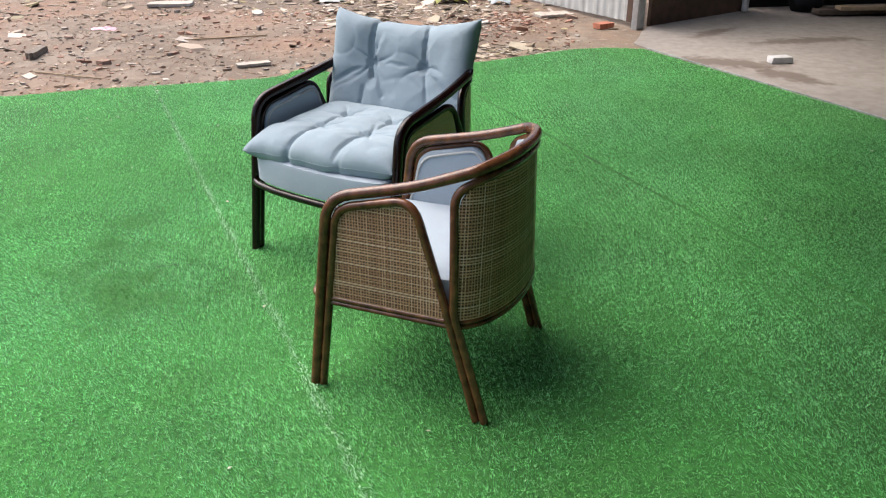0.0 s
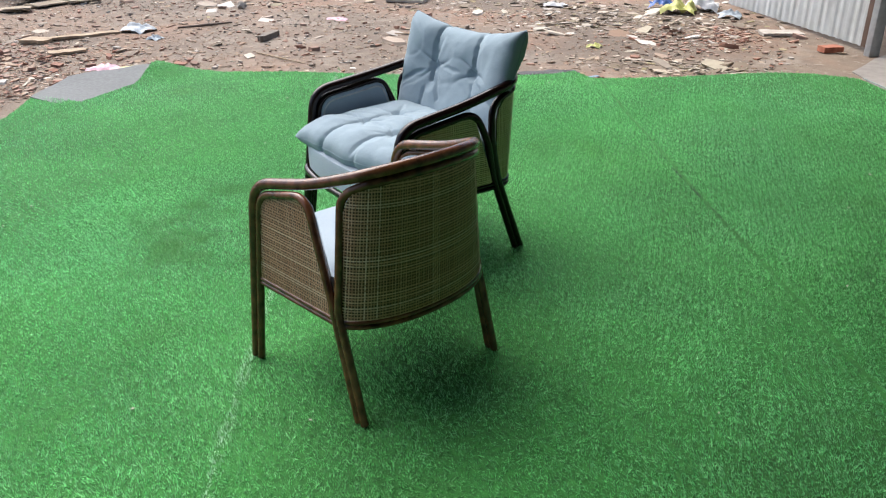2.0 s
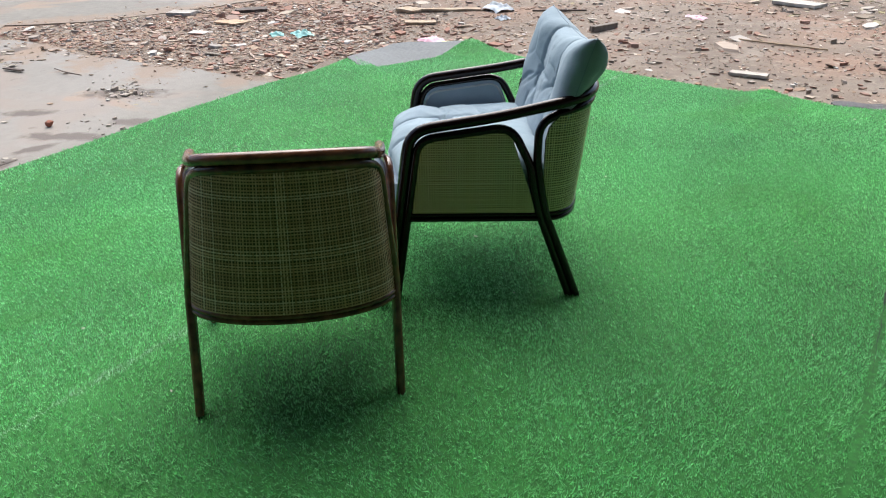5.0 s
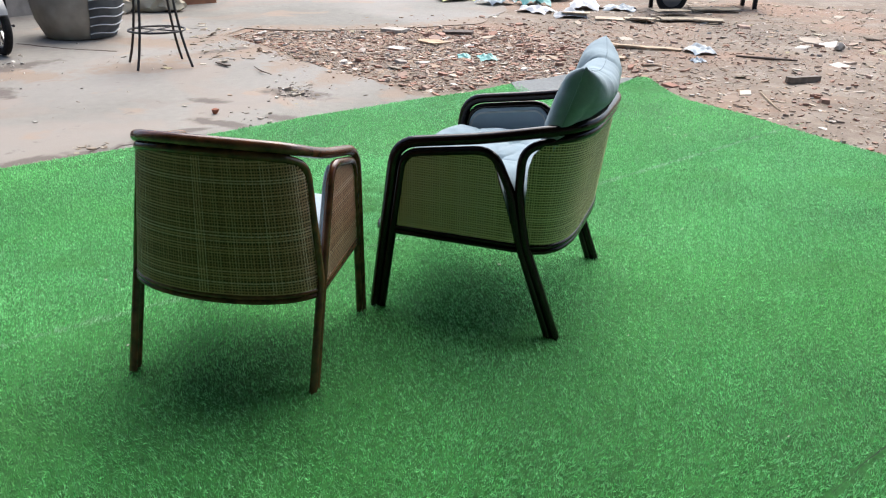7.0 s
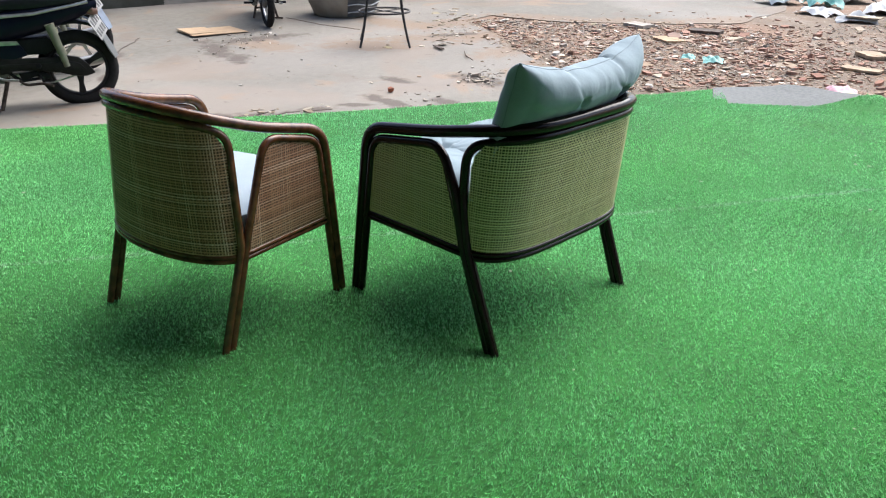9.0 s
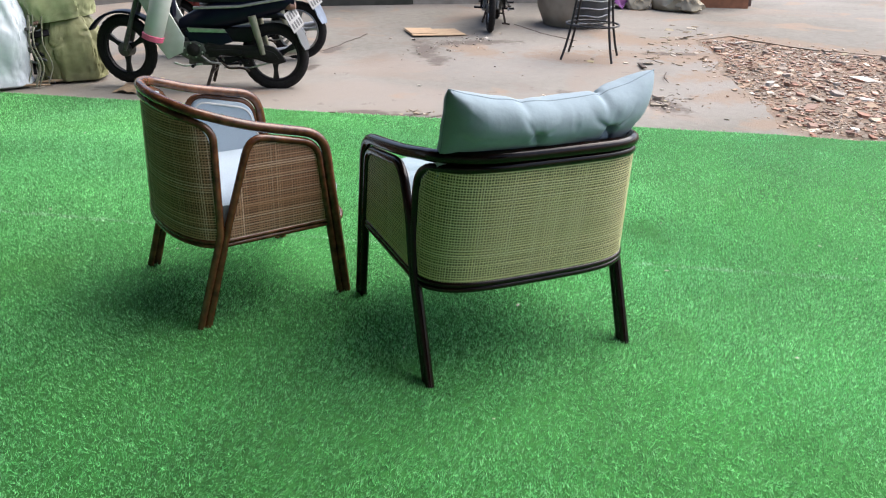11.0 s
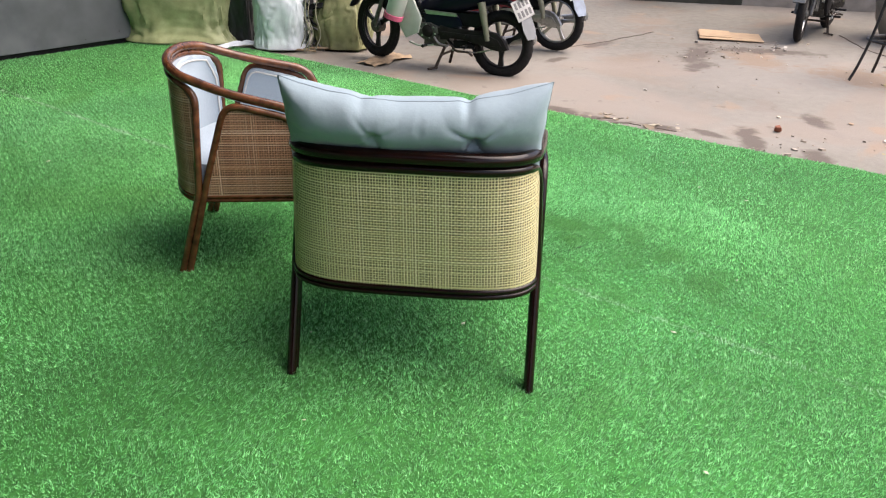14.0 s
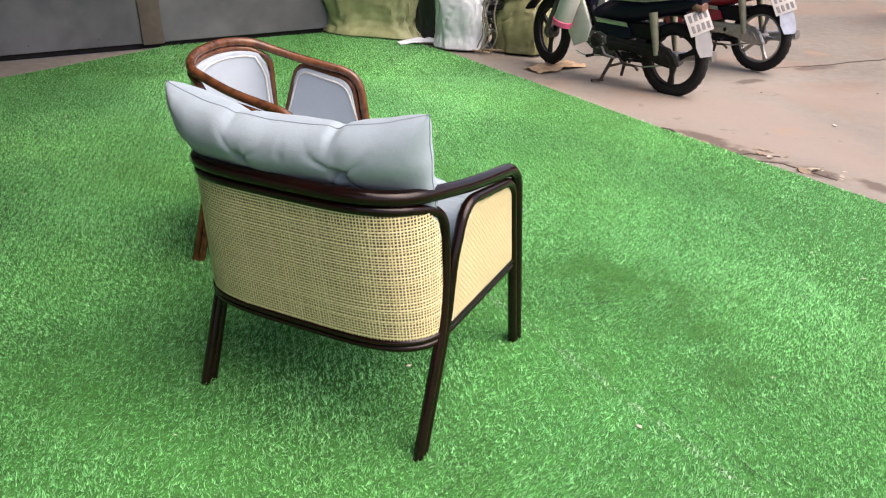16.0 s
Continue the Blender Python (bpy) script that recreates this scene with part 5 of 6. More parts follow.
fwd2 = Vector((math.cos(radians(HEAD2)), math.sin(radians(HEAD2)), 0))
p2 = Vector((-2.97, -0.42, 0)) + fwd2 * 0.61 * BIKE
motorbike(Matrix.Translation(p2) @ pose(0, 0, 0, 0, 0, HEAD2) @ SMALL, M_PAINT_RED, M_PAINT_RED, M_ALLOY, "dark red motorbike with alloy wheels parked beside another", 0, 5, M_ALLOY, M_FLAP_BLUE)
HEAD3 = 28.0
fwd3 = Vector((math.cos(radians(HEAD3)), math.sin(radians(HEAD3)), 0))
p3 = Vector((-5.36, 0.06, 0)) - fwd3 * 0.61 * BIKE
motorbike(Matrix.Translation(p3) @ pose(0, 0, 0.02, 0, 0, HEAD3) @ SMALL, M_PAINT_GREY, M_BLACK, M_ALLOY, "grey motorbike standing at the back of the yard", 8, 5)


def parcel(m):
    """A white jar with a pink rim, hung on the bike's hook."""
    thing = base("plastic_jar", m, "white plastic jar with a pink rim hanging on the motorbike", "jar")
    part("body", lathe(bmesh.new(), [(0.0, 0.0), (0.062, 0.0), (0.070, 0.02), (0.072, 0.30), (0.060, 0.34), (0.0, 0.34)], 20), M_PAINT_WHITE, thing)
    part("rim", lathe(bmesh.new(), [(0.066, -0.018), (0.075, -0.018), (0.077, 0.018), (0.0735, 0.02)], 20), M_PINK, thing, "pink rim")


parcel(Matrix.Translation(p1) @ pose(0, 0, 0, 0, -2.2, HEAD) @ SMALL @ pose(0.325, 0.235, 0.425, 0, -16, 6) @ Matrix.Scale(1.12, 4))


# ---- sacks ----
M_SACK_GREEN = material("sack_green", (0.335, 0.355, 0.195), 0.5, 0, 0.18, 12, 0.3, 260, (0.235, 0.260, 0.125), 3)
M_SACK_WHITE = material("sack_white", (0.66, 0.71, 0.76), 0.45, 0, 0.12, 10, 0.3, 260, (0.48, 0.53, 0.58), 3)
M_SACK_OLIVE = material("sack_olive", (0.24, 0.245, 0.115), 0.65, 0, 0.2, 10, 0.3, 260, (0.15, 0.155, 0.072), 3)
# near-black, for the shade in the gap between two sacks
M_GAP_SHADE = material("gap_shade", (0.012, 0.013, 0.014), 0.4, 0, 0.2, 20)


def sack(m, w, d, h, mat, seed, label, droop=0.3, tied=False, lean=0.0):
    """A stuffed woven sack: full, creased all over, its foot spread out in folds."""
    bm = bmesh.new()
    nu, nv = 110, 70
    rings = []
    for j in range(nv + 1):
        v = j / nv
        z = h * v
        full = (1 - 0.50 * v ** 6) * (0.90 + 0.12 * math.sin(math.pi * min(1, v * 1.25)))
        full += droop * math.exp(-(v / 0.08) ** 2)
        if j == 0:
            full *= 0.9
        ring = []
        for i in range(nu):
            a = 2 * math.pi * i / nu
            c, s = math.cos(a), math.sin(a)
            k = 1 + 0.12 * noise.noise((c * 1.3, s * 1.3, z * 1.8 + seed)) + 0.06 * noise.noise((c * 3.2, s * 3.2, z * 5 + seed))
            low = math.exp(-((v - 0.08) / 0.14) ** 2)
            fold = 0.007 * low * math.sin(z * 90 + 14 * noise.noise((c * 1.6, s * 1.6, seed)))
            warp = 1.2 * noise.noise((c * 2, s * 2, z * 3 - seed))
            for f1, f2, deep, sharp in ((2.6, 1.8, 0.045, 7), (5.5, 4.0, 0.024, 5), (10.0, 7.0, 0.012, 4)):
                q = noise.noise((c * f1 + warp, s * f1, z * f2 + warp + seed * 3))
                fold -= deep * max(0.0, 1 - sharp * abs(q))
            r = full * k + fold + 0.02
            e = 0.72
            ring.append(bm.verts.new((w / 2 * r * math.copysign(abs(c) ** e, c) + lean * v * v, d / 2 * r * math.copysign(abs(s) ** e, s), z * (1 + 0.06 * noise.noise((c * 1.5, s * 1.5, seed)) * v) + 0.004)))
        rings.append(ring)
    for A, B in zip(rings, rings[1:]):
        for k in range(nu):
            bm.faces.new((A[k], A[(k + 1) % nu], B[(k + 1) % nu], B[k]))
    bm.faces.new(rings[0][::-1])
    bm.faces.new(rings[-1])
    return single("sack", bm, mat, label, "sack", m, "sacks by the wall")


sack(pose(-0.08, -1.90, 0, 0, 0, -20), 0.98, 0.56, 1.0, M_SACK_GREEN, 1.0, "bulging yellow-green woven plastic sack standing on the turf", 0.20)
sack(pose(-0.77, -1.28, 0, 0, 0, -22), 0.46, 0.36, 0.9, M_SACK_WHITE, 5.0, "white woven plastic sack standing beside green sacks", 0.10)
sack(pose(-1.28, -1.15, 0, 0, 0, -27), 0.50, 0.42, 0.50, M_SACK_OLIVE, 9.0, "dirty olive woven sack with scrap beside it", 0.04)
sack(pose(-1.24, -1.20, 0.44, 0, 6, -20), 0.58, 0.44, 0.42, M_SACK_GREEN, 13.0, "crumpled green sack lying on another sack", 0.02)
# black filler body that darkens the gap between the sacks
sack(pose(-0.52, -1.72, 0, 0, 0, -20), 0.26, 0.30, 0.8, M_GAP_SHADE, 17.0, "black sack shape added for the shade between other sacks", 0.05)


def scrap_bundle(m):
    """Bent metal scrap and cord hanging out between two sacks."""
    thing = base("scrap_bundle", m, "dark metal and plastic scrap jammed between sacks", "scrap")
    rng = random.Random(3)
    for k in range(16):
        z = 0.02 + 0.035 * k
        x, y = rng.uniform(-0.06, 0.06), rng.uniform(-0.04, 0.08)
        a = rng.uniform(0, 360)
        part("strip", box(bmesh.new(), (rng.uniform(0.08, 0.20), rng.uniform(0.02, 0.05), rng.uniform(0.008, 0.02)), pose(x, y, z + 0.02, rng.uniform(-50, 50), rng.uniform(-50, 50), a), 0.002),
             rng.choice((M_BLACK, M_ENGINE, M_PAINT_GREY, M_BOARD, M_PAINT_WHITE)), thing)
    for k in range(5):
        x, y = rng.uniform(-0.08, 0.08), 0.05 + 0.02 * k
        part("cord", pole(fillet([(x, y, 0.5), (x + 0.03, y + 0.04, 0.3), (x - 0.02, y + 0.06, 0.14), (x + 0.04, y + 0.08, 0.006)], 0.05), 0.005, 6), M_SHOCK, thing, "frayed straw-coloured cord")
    return thing


scrap_bundle(pose(-1.03, -1.16, 0, 0, 0, -25))


def roof():
    """An unseen slab added above the apron, its outline shaped to shade the turf's east side."""
    bm = plate(bmesh.new(), [(0.25, 6.3), (0.25, 2.0), (-0.20, -0.2), (-0.35, -2.3), (3.3, -0.4), (5.7, -3.0), (5.7, 12.0), (2.3, 12.0), (2.2, 8.2), (3.2, 8.2), (3.2, 6.3)], 0.08, Matrix.Translation((0, 0, 2.70)))
    return single("shade_roof", bm, M_WALL, "unseen slab added to shade the turf and apron", "roof", kind="structure", smooth=False)


roof()


# ---- stool, jar, cardboard ----
M_IRON = material("iron_black", (0.022, 0.020, 0.020), 0.5, 0.3, 0.2, 40)
M_CARD = material("cardboard", (0.391, 0.272, 0.162), 0.85, 0, 0.1, 14, 0.2, 60)
M_JAR = material("jar_beige", (0.357, 0.315, 0.255), 0.7, 0, 0.15, 6, 0.2, 60)
M_JAR_DARK = material("jar_slate", (0.13, 0.14, 0.15), 0.6, 0, 0.2, 10, 0.2, 60)
M_ROPE = material("rope_pale", (0.45, 0.46, 0.46), 0.8)
M_WOOD = material("weathered_wood", (0.340, 0.255, 0.162), 0.8, 0, 0.2, 16, 0.4, 90, (0.238, 0.170, 0.102))
M_WOOD_DARK = material("dark_wood", (0.085, 0.06, 0.045), 0.85, 0, 0.2, 16, 0.4, 90)
M_BRICK = material("brick_red", (0.36, 0.13, 0.075), 0.9, 0, 0.2, 18, 0.5, 90, (0.27, 0.10, 0.06), 3, per_object=0.2)
M_STONE = material("stone_pale", (0.391, 0.357, 0.306), 0.9, 0, 0.18, 12, 0.5, 70, (0.306, 0.272, 0.230), 3, per_object=0.2)
M_BAG_WHITE = material("bag_white", (0.500, 0.505, 0.500), 0.6, 0, 0.1, 20, 0.2, 120)
M_BAG_PINK = material("bag_pink", (0.62, 0.34, 0.40), 0.5, 0, 0.15, 20)
M_BAG_TEAL = material("bag_teal", (0.16, 0.42, 0.38), 0.5, 0, 0.2, 20)
M_BAG_BLUE = material("bag_blue", (0.06, 0.14, 0.42), 0.5, 0, 0.2, 20)
M_BAG_YELLOW = material("bag_yellow", (0.55, 0.55, 0.16), 0.5, 0, 0.2, 20)
M_BAG_GREY = material("bag_grey", (0.36, 0.41, 0.44), 0.55, 0, 0.2, 20)
M_CHAR = material("charred_wood", (0.085, 0.082, 0.085), 0.9, 0, 0.3, 30, 0.6, 90)
M_BAG_BLUE_PALE = material("plastic_blue", (0.22, 0.33, 0.45), 0.5)
M_WOOD_GREY = material("grey_wood", (0.17, 0.14, 0.11), 0.85, 0, 0.2, 16, 0.4, 90)
M_BOARD_PALE = material("pale_board", (0.33, 0.27, 0.19), 0.85, 0, 0.2, 10, 0.4, 90, (0.24, 0.19, 0.13), 3, per_object=0.25)
M_PALE_ROCK = material("pale_rock", (0.36, 0.32, 0.235), 0.9, 0, 0.2, 6, 0.5, 40, (0.25, 0.21, 0.15), 2)
M_FOAM = material("foam_pale_yellow", (0.62, 0.58, 0.30), 0.8, 0, 0.1, 30)
M_RAG = material("rag_tan", (0.36, 0.26, 0.16), 0.9, 0, 0.2, 20, 0.3, 120)
M_PURPLE = material("purple_cloth", (0.22, 0.06, 0.24), 0.8, 0, 0.2, 20)


def ground_top(x, y):
    """The height on which loose things lie: concrete, or the lower bare earth."""
    if inside(YARD, x, y) or inside(PORCH, x, y) or inside(TURF, x, y):
        return lift(x, y)
    return lift(x, y) - 0.022 + 0.014 * noise.noise((x * 0.9, y * 0.9, 3)) * (1 if y > 4 or x < -4 else 0.2)


def at(x, y, dz=0.0, turn=0.0):
    return pose(x, y, ground_top(x, y) + dz, 0, 0, turn)


def bar_stool(m, h=0.74):
    thing = base("bar_stool", m, "black wrought-iron bar stool with splayed legs", "stool")
    for k in range(4):
        a = math.pi / 4 + k * math.pi / 2
        c, s = math.cos(a), math.sin(a)
        pts = [(0.325 * c, 0.325 * s, 0.008), (0.290 * c, 0.290 * s, 0.10), (0.240 * c, 0.240 * s, 0.29), (0.205 * c, 0.205 * s, 0.50), (0.180 * c, 0.180 * s, h)]
        part("leg", pole(fillet(pts, 0.08), 0.011, 8), M_IRON, thing)
    for z, r in ((0.310, 0.238), (0.62, 0.192)):
        part("ring", pole([(r * math.cos(2 * math.pi * k / 28), r * math.sin(2 * math.pi * k / 28), z) for k in range(28)], 0.009, 8, True), M_IRON, thing)
    for k in range(2):
        a = math.pi / 4 + k * math.pi / 2
        part("cross_bar", pole([(0.238 * math.cos(a), 0.238 * math.sin(a), 0.310), (-0.238 * math.cos(a), -0.238 * math.sin(a), 0.310)], 0.006, 6), M_IRON, thing)
    part("seat", lathe(bmesh.new(), [(0.0, h - 0.01), (0.19, h - 0.01), (0.20, h + 0.005), (0.19, h + 0.03), (0.0, h + 0.04)], 28), M_IRON, thing)
    return thing


bar_stool(at(-4.76, 1.53, -0.01, 18))


def big_jar(m):
    thing = base("storage_jar", m, "large beige jar half wrapped in dark roped sheet", "jar")
    prof = [(0.0, 0.0), (0.30, 0.0), (0.34, 0.02), (0.42, 0.20), (0.46, 0.42), (0.45, 0.65), (0.38, 0.82), (0.34, 0.86), (0.32, 0.86), (0.30, 0.80)]
    part("body", lathe(bmesh.new(), prof, 40), M_JAR, thing)
    bm = bmesh.new()
    prev = None
    for k in range(25):
        a = radians(-95 + 165 * k / 24)
        ring = [bm.verts.new(((r + 0.012) * math.cos(a), (r + 0.012) * math.sin(a), z)) for r, z in prof[2:7]]
        if prev:
            for i in range(len(ring) - 1):
                bm.faces.new((prev[i], ring[i], ring[i + 1], prev[i + 1]))
        prev = ring
    bmesh.ops.solidify(bm, geom=bm.faces[:], thickness=0.008)
    part("wrap", bm, M_JAR_DARK, thing, "dark slate wrapping")
    for z in np.arange(0.07, 0.8, 0.085):
        r = np.interp(z, [p[1] for p in prof[2:7]], [p[0] for p in prof[2:7]]) + 0.024
        part("rope", pole([(r * math.cos(radians(-95 + 165 * k / 20)), r * math.sin(radians(-95 + 165 * k / 20)), z + 0.01 * math.sin(k)) for k in range(21)], 0.006, 6), M_ROPE, thing, "pale rope")
    return thing


big_jar(at(-6.50, 0.48, -0.02, 122))


def cardboard(m):
    thing = base("cardboard_sheet", m, "flattened brown cardboard box lying on the concrete", "cardboard")
    part("panel", plate(bmesh.new(), [(-0.30, -0.22), (0.28, -0.25), (0.31, 0.20), (-0.27, 0.24)], 0.004, pose(0, 0, 0.004, 0.5, -0.4, 0)), M_CARD, thing)
    part("flap", plate(bmesh.new(), [(-0.02, -0.24), (0.27, -0.25), (0.30, 0.12), (0.0, 0.10)], 0.004, pose(0, 0, 0.010, -0.8, -1.2, 0)), M_CARD, thing)


cardboard(at(-4.92, -0.35, -0.005, -35))


# ---- litter ----
def lump(name, mat, size, seed, m, label, category, group="", sub=2, sharp=False):
    bm = bmesh.new()
    bmesh.ops.create_icosphere(bm, subdivisions=sub, radius=0.5)
    for v in bm.verts:
        k = 1 + 0.5 * noise.noise(v.co * 2.2 + Vector((seed, 0, 0))) + 0.3 * noise.noise(v.co * 6 + Vector((0, seed, 0)))
        v.co = Vector((v.co.x * size[0] * k, v.co.y * size[1] * k, v.co.z * size[2] * k))
    low = min(v.co.z for v in bm.verts)
    for v in bm.verts:
        v.co.z -= low * 0.8
    return single(name, bm, mat, label, category, m, group, smooth=not sharp)


def crumpled(name, mat, w, d, h, seed, m, label, category):
    """A thin crumpled sheet lying on the ground."""
    bm = bmesh.new()
    n = 18
    grid = []
    for j in range(n + 1):
        row = []
        for i in range(n + 1):
            u, v = 2 * i / n - 1, 2 * j / n - 1
            k = 1 + 0.35 * noise.noise((math.atan2(v, u) * 1.3, seed, 0))
            z = h * max(0, 1 - (u * u + v * v) * 0.5) * (0.75 + 0.7 * noise.noise((u * 2.2, v * 2.2, seed))) + 0.14 * h * abs(noise.noise((u * 6, v * 6, seed)))
            row.append(bm.verts.new((u * w / 2 * k, v * d / 2 * k, z)))
        grid.append(row)
    for j in range(n):
        for i in range(n):
            bm.faces.new((grid[j][i], grid[j][i + 1], grid[j + 1][i + 1], grid[j + 1][i]))
    return single(name, bm, mat, label, category, m)


def board(name, mat, size, m, label, category="wood"):
    bm = box(bmesh.new(), size, Matrix.Translation((0, 0, size[2] / 2)), min(size) * 0.15)
    for v in bm.verts:
        v.co += Vector((noise.noise(v.co * 9), noise.noise(v.co * 9 + Vector((5, 0, 0))), 0)) * 0.012
    return single(name, bm, mat, label, category, m)


def ragged(name, mat, l, w, t, m, label, seed, category="wood"):
    """A thin broken piece: splintered ends, wavering edges, slightly warped."""
    n, ring = 9, []
    for i in range(n + 1):
        u = i / n - 0.5
        ring.append((u * l, -w / 2 * (1 + 0.35 * noise.noise((u * 5, seed, 0)))))
    ring += [(l / 2 * (1 + 0.16 * noise.noise((k * 2.3, seed, 5))), w * (k / 4 - 0.5)) for k in (1, 2, 3)]
    for i in range(n, -1, -1):
        u = i / n - 0.5
        ring.append((u * l, w / 2 * (1 + 0.35 * noise.noise((u * 5, seed, 9)))))
    ring += [(-l / 2 * (1 + 0.16 * noise.noise((k * 2.3, seed, 15))), w * (k / 4 - 0.5)) for k in (3, 2, 1)]
    bm = plate(bmesh.new(), ring, t, Matrix(), 0.0)
    for v in bm.verts:
        v.co.z += 0.02 * l * noise.noise((v.co.x * 4, v.co.y * 4, seed)) + 0.004
    return single(name, bm, mat, label, category, m, smooth=False)


def stick(a, b, r, mat, label):
    a, b = Vector((*a, ground_top(*a) + r)), Vector((*b, ground_top(*b) + r))
    mid = a.lerp(b, 0.5) + Vector((0.03, -0.02, 0.004))
    return single("stick", pole(fillet([a, mid, b], 0.2), [r * 0.7, r, r * 0.6], 6), mat, label, "stick")


ragged("plank", M_WOOD, 0.78, 0.12, 0.022, at(-5.05, 6.20, 0.0, 60), "pale weathered plank lying in the dirt", 1)
ragged("plank", M_WOOD, 0.26, 0.20, 0.03, at(-5.24, 5.90, 0.0, 20), "broken pale plank end in the dirt", 2)
ragged("wood_block", M_WOOD_GREY, 0.30, 0.07, 0.05, at(-3.26, 6.84, -0.005, 98), "short weathered wood block on the bare dirt", 6)
board("foam_strip", M_FOAM, (0.24, 0.05, 0.03), at(-3.62, 5.47, 0.0, 55), "pale yellow foam strip by the turf corner", "foam")
ragged("charred_board", M_CHAR, 0.46, 0.13, 0.012, at(-0.38, 6.50, 0.0, 30), "charred ragged board beside the turf edge", 3)
ragged("plastic_scrap", M_BAG_BLUE_PALE, 0.10, 0.035, 0.004, at(-0.02, 6.47, 0.01, 50), "pale blue plastic scrap at the turf edge", 4, "plastic")
board("white_block", M_BAG_WHITE, (0.17, 0.10, 0.05), at(2.78, 6.63, -0.01, 10), "white foam block lying on the concrete", "foam")
ragged("slab", M_STONE, 0.36, 0.20, 0.025, at(1.18, 8.55, 0.0, 20), "broken pale stone slab on the rubble", 41, "stone")
ragged("brick", M_BRICK, 0.17, 0.10, 0.045, at(1.60, 7.96, 0.0, 35), "broken red brick near the fence foot", 42, "brick")
ragged("broken_board", M_WOOD, 0.30, 0.14, 0.018, at(-4.6, 5.67, 0.0, 55), "pale broken fibreboard piece in the dirt", 5, "board")
for k, (x, y, a, l, w) in enumerate([(-7.10, 6.66, 70, 0.55, 0.22), (-6.95, 7.05, 75, 0.7, 0.18), (-6.80, 7.40, 82, 0.6, 0.24), (-6.55, 7.70, 60, 0.5, 0.2), (-7.35, 8.2, 80, 0.9, 0.2), (-6.75, 6.95, 40, 0.4, 0.14), (-7.4, 6.3, 65, 0.5, 0.2), (-7.2, 7.5, 95, 0.7, 0.2)]):
    ragged("plank", M_BOARD_PALE, l * 0.7, w * 1.15, 0.014, at(x, y, 0.008 * k, a), "pale broken board in the rubbish heap", 20 + k)
ragged("broken_board", M_CARD, 0.30, 0.22, 0.015, at(-5.88, 4.17, 0.0, 30), "tan board scrap in the rubble", 31, "board")
ragged("broken_board", M_WOOD_DARK, 0.34, 0.16, 0.03, at(-6.40, 4.55, 0.0, 70), "dark board scrap in the rubble", 32, "board")
ragged("slab", M_STONE, 0.28, 0.20, 0.03, at(-6.66, 3.86, 0.0, 50), "pale flat slab at the rubble's edge", 33, "stone")
ragged("slab", M_STONE, 0.45, 0.24, 0.03, at(-2.92, 9.1, 0.0, 10), "pale flat slab on the far dirt", 34, "stone")
ragged("slab", M_STONE, 0.26, 0.10, 0.02, at(-1.35, 6.52, 0.0, 25), "flat pale slab beside the turf edge", 35, "stone")
crumpled("plastic_bag", M_BAG_PINK, 0.26, 0.12, 0.03, 17, at(-3.15, 7.9, -0.01), "flat pink plastic scrap on the dirt", "plastic bag")
board("wood_chip", M_WOOD_DARK, (0.20, 0.035, 0.012), at(-4.70, 2.07, 0.0, 35), "thin dark wood scrap on the concrete")
crumpled("plastic_bag", M_BAG_GREY, 0.30, 0.24, 0.10, 1, at(-4.72, 6.66, -0.01), "crumpled translucent grey plastic bag on dirt", "plastic bag")
crumpled("plastic_bag", M_BAG_GREY, 0.14, 0.12, 0.05, 2, at(-4.27, 6.42, -0.01), "small crumpled grey plastic bag on dirt", "plastic bag")
crumpled("plastic_bag", M_BAG_PINK, 0.28, 0.20, 0.06, 3, at(-3.84, 5.38, -0.01), "crumpled pink plastic bag beside the turf corner", "plastic bag")
crumpled("plastic_bag", M_BAG_TEAL, 0.24, 0.18, 0.06, 4, at(-4.82, 4.52, -0.01), "crumpled teal plastic bag among rubble", "plastic bag")
crumpled("plastic_bag", M_BAG_TEAL, 0.16, 0.12, 0.05, 5, at(-4.95, 4.32, -0.01), "torn teal plastic scrap among rubble", "plastic bag")
def trolley_wheel(m, r=0.21):
    """The wheel of a cart standing in the rubbish, its green side board above."""
    thing = base("hand_cart", m, "dark-tyred hand cart with a faded green tray, by the rubbish", "cart")
    ring = [(r * 0.82 * math.cos(2 * math.pi * k / 36), 0, r + r * 0.82 * math.sin(2 * math.pi * k / 36)) for k in range(36)]
    part("tyre", tube(bmesh.new(), ring, r * 0.20, 10, True), M_TYRE, thing)
    part("rim", lathe(bmesh.new(), [(0.0, -0.05), (0.10, -0.045), (r * 0.66, -0.02), (r * 0.66, 0.02), (0.10, 0.045), (0.0, 0.05)], 28, pose(0, 0, r, 90)), M_PAINT_GREY, thing)
    part("tray", box(bmesh.new(), (1.5, 0.55, 0.30), pose(0.55, 0.36, 0.42), 0.02), M_CART, thing, "faded green tray")
    part("axle", pole([(0, -0.02, r), (0, 0.3, r)], 0.02, 8), M_BLACK, thing)
    for x, y in ((1.2, 0.15), (1.2, 0.57), (-0.1, 0.57)):
        part("leg", box(bmesh.new(), (0.05, 0.05, 0.27), pose(x, y, 0.135), 0.005), M_BLACK, thing)
    return thing


M_CART = material("cart_green", (0.06, 0.12, 0.09), 0.6, 0, 0.2, 10)
trolley_wheel(at(-7.52, 7.66, -0.01, 82))
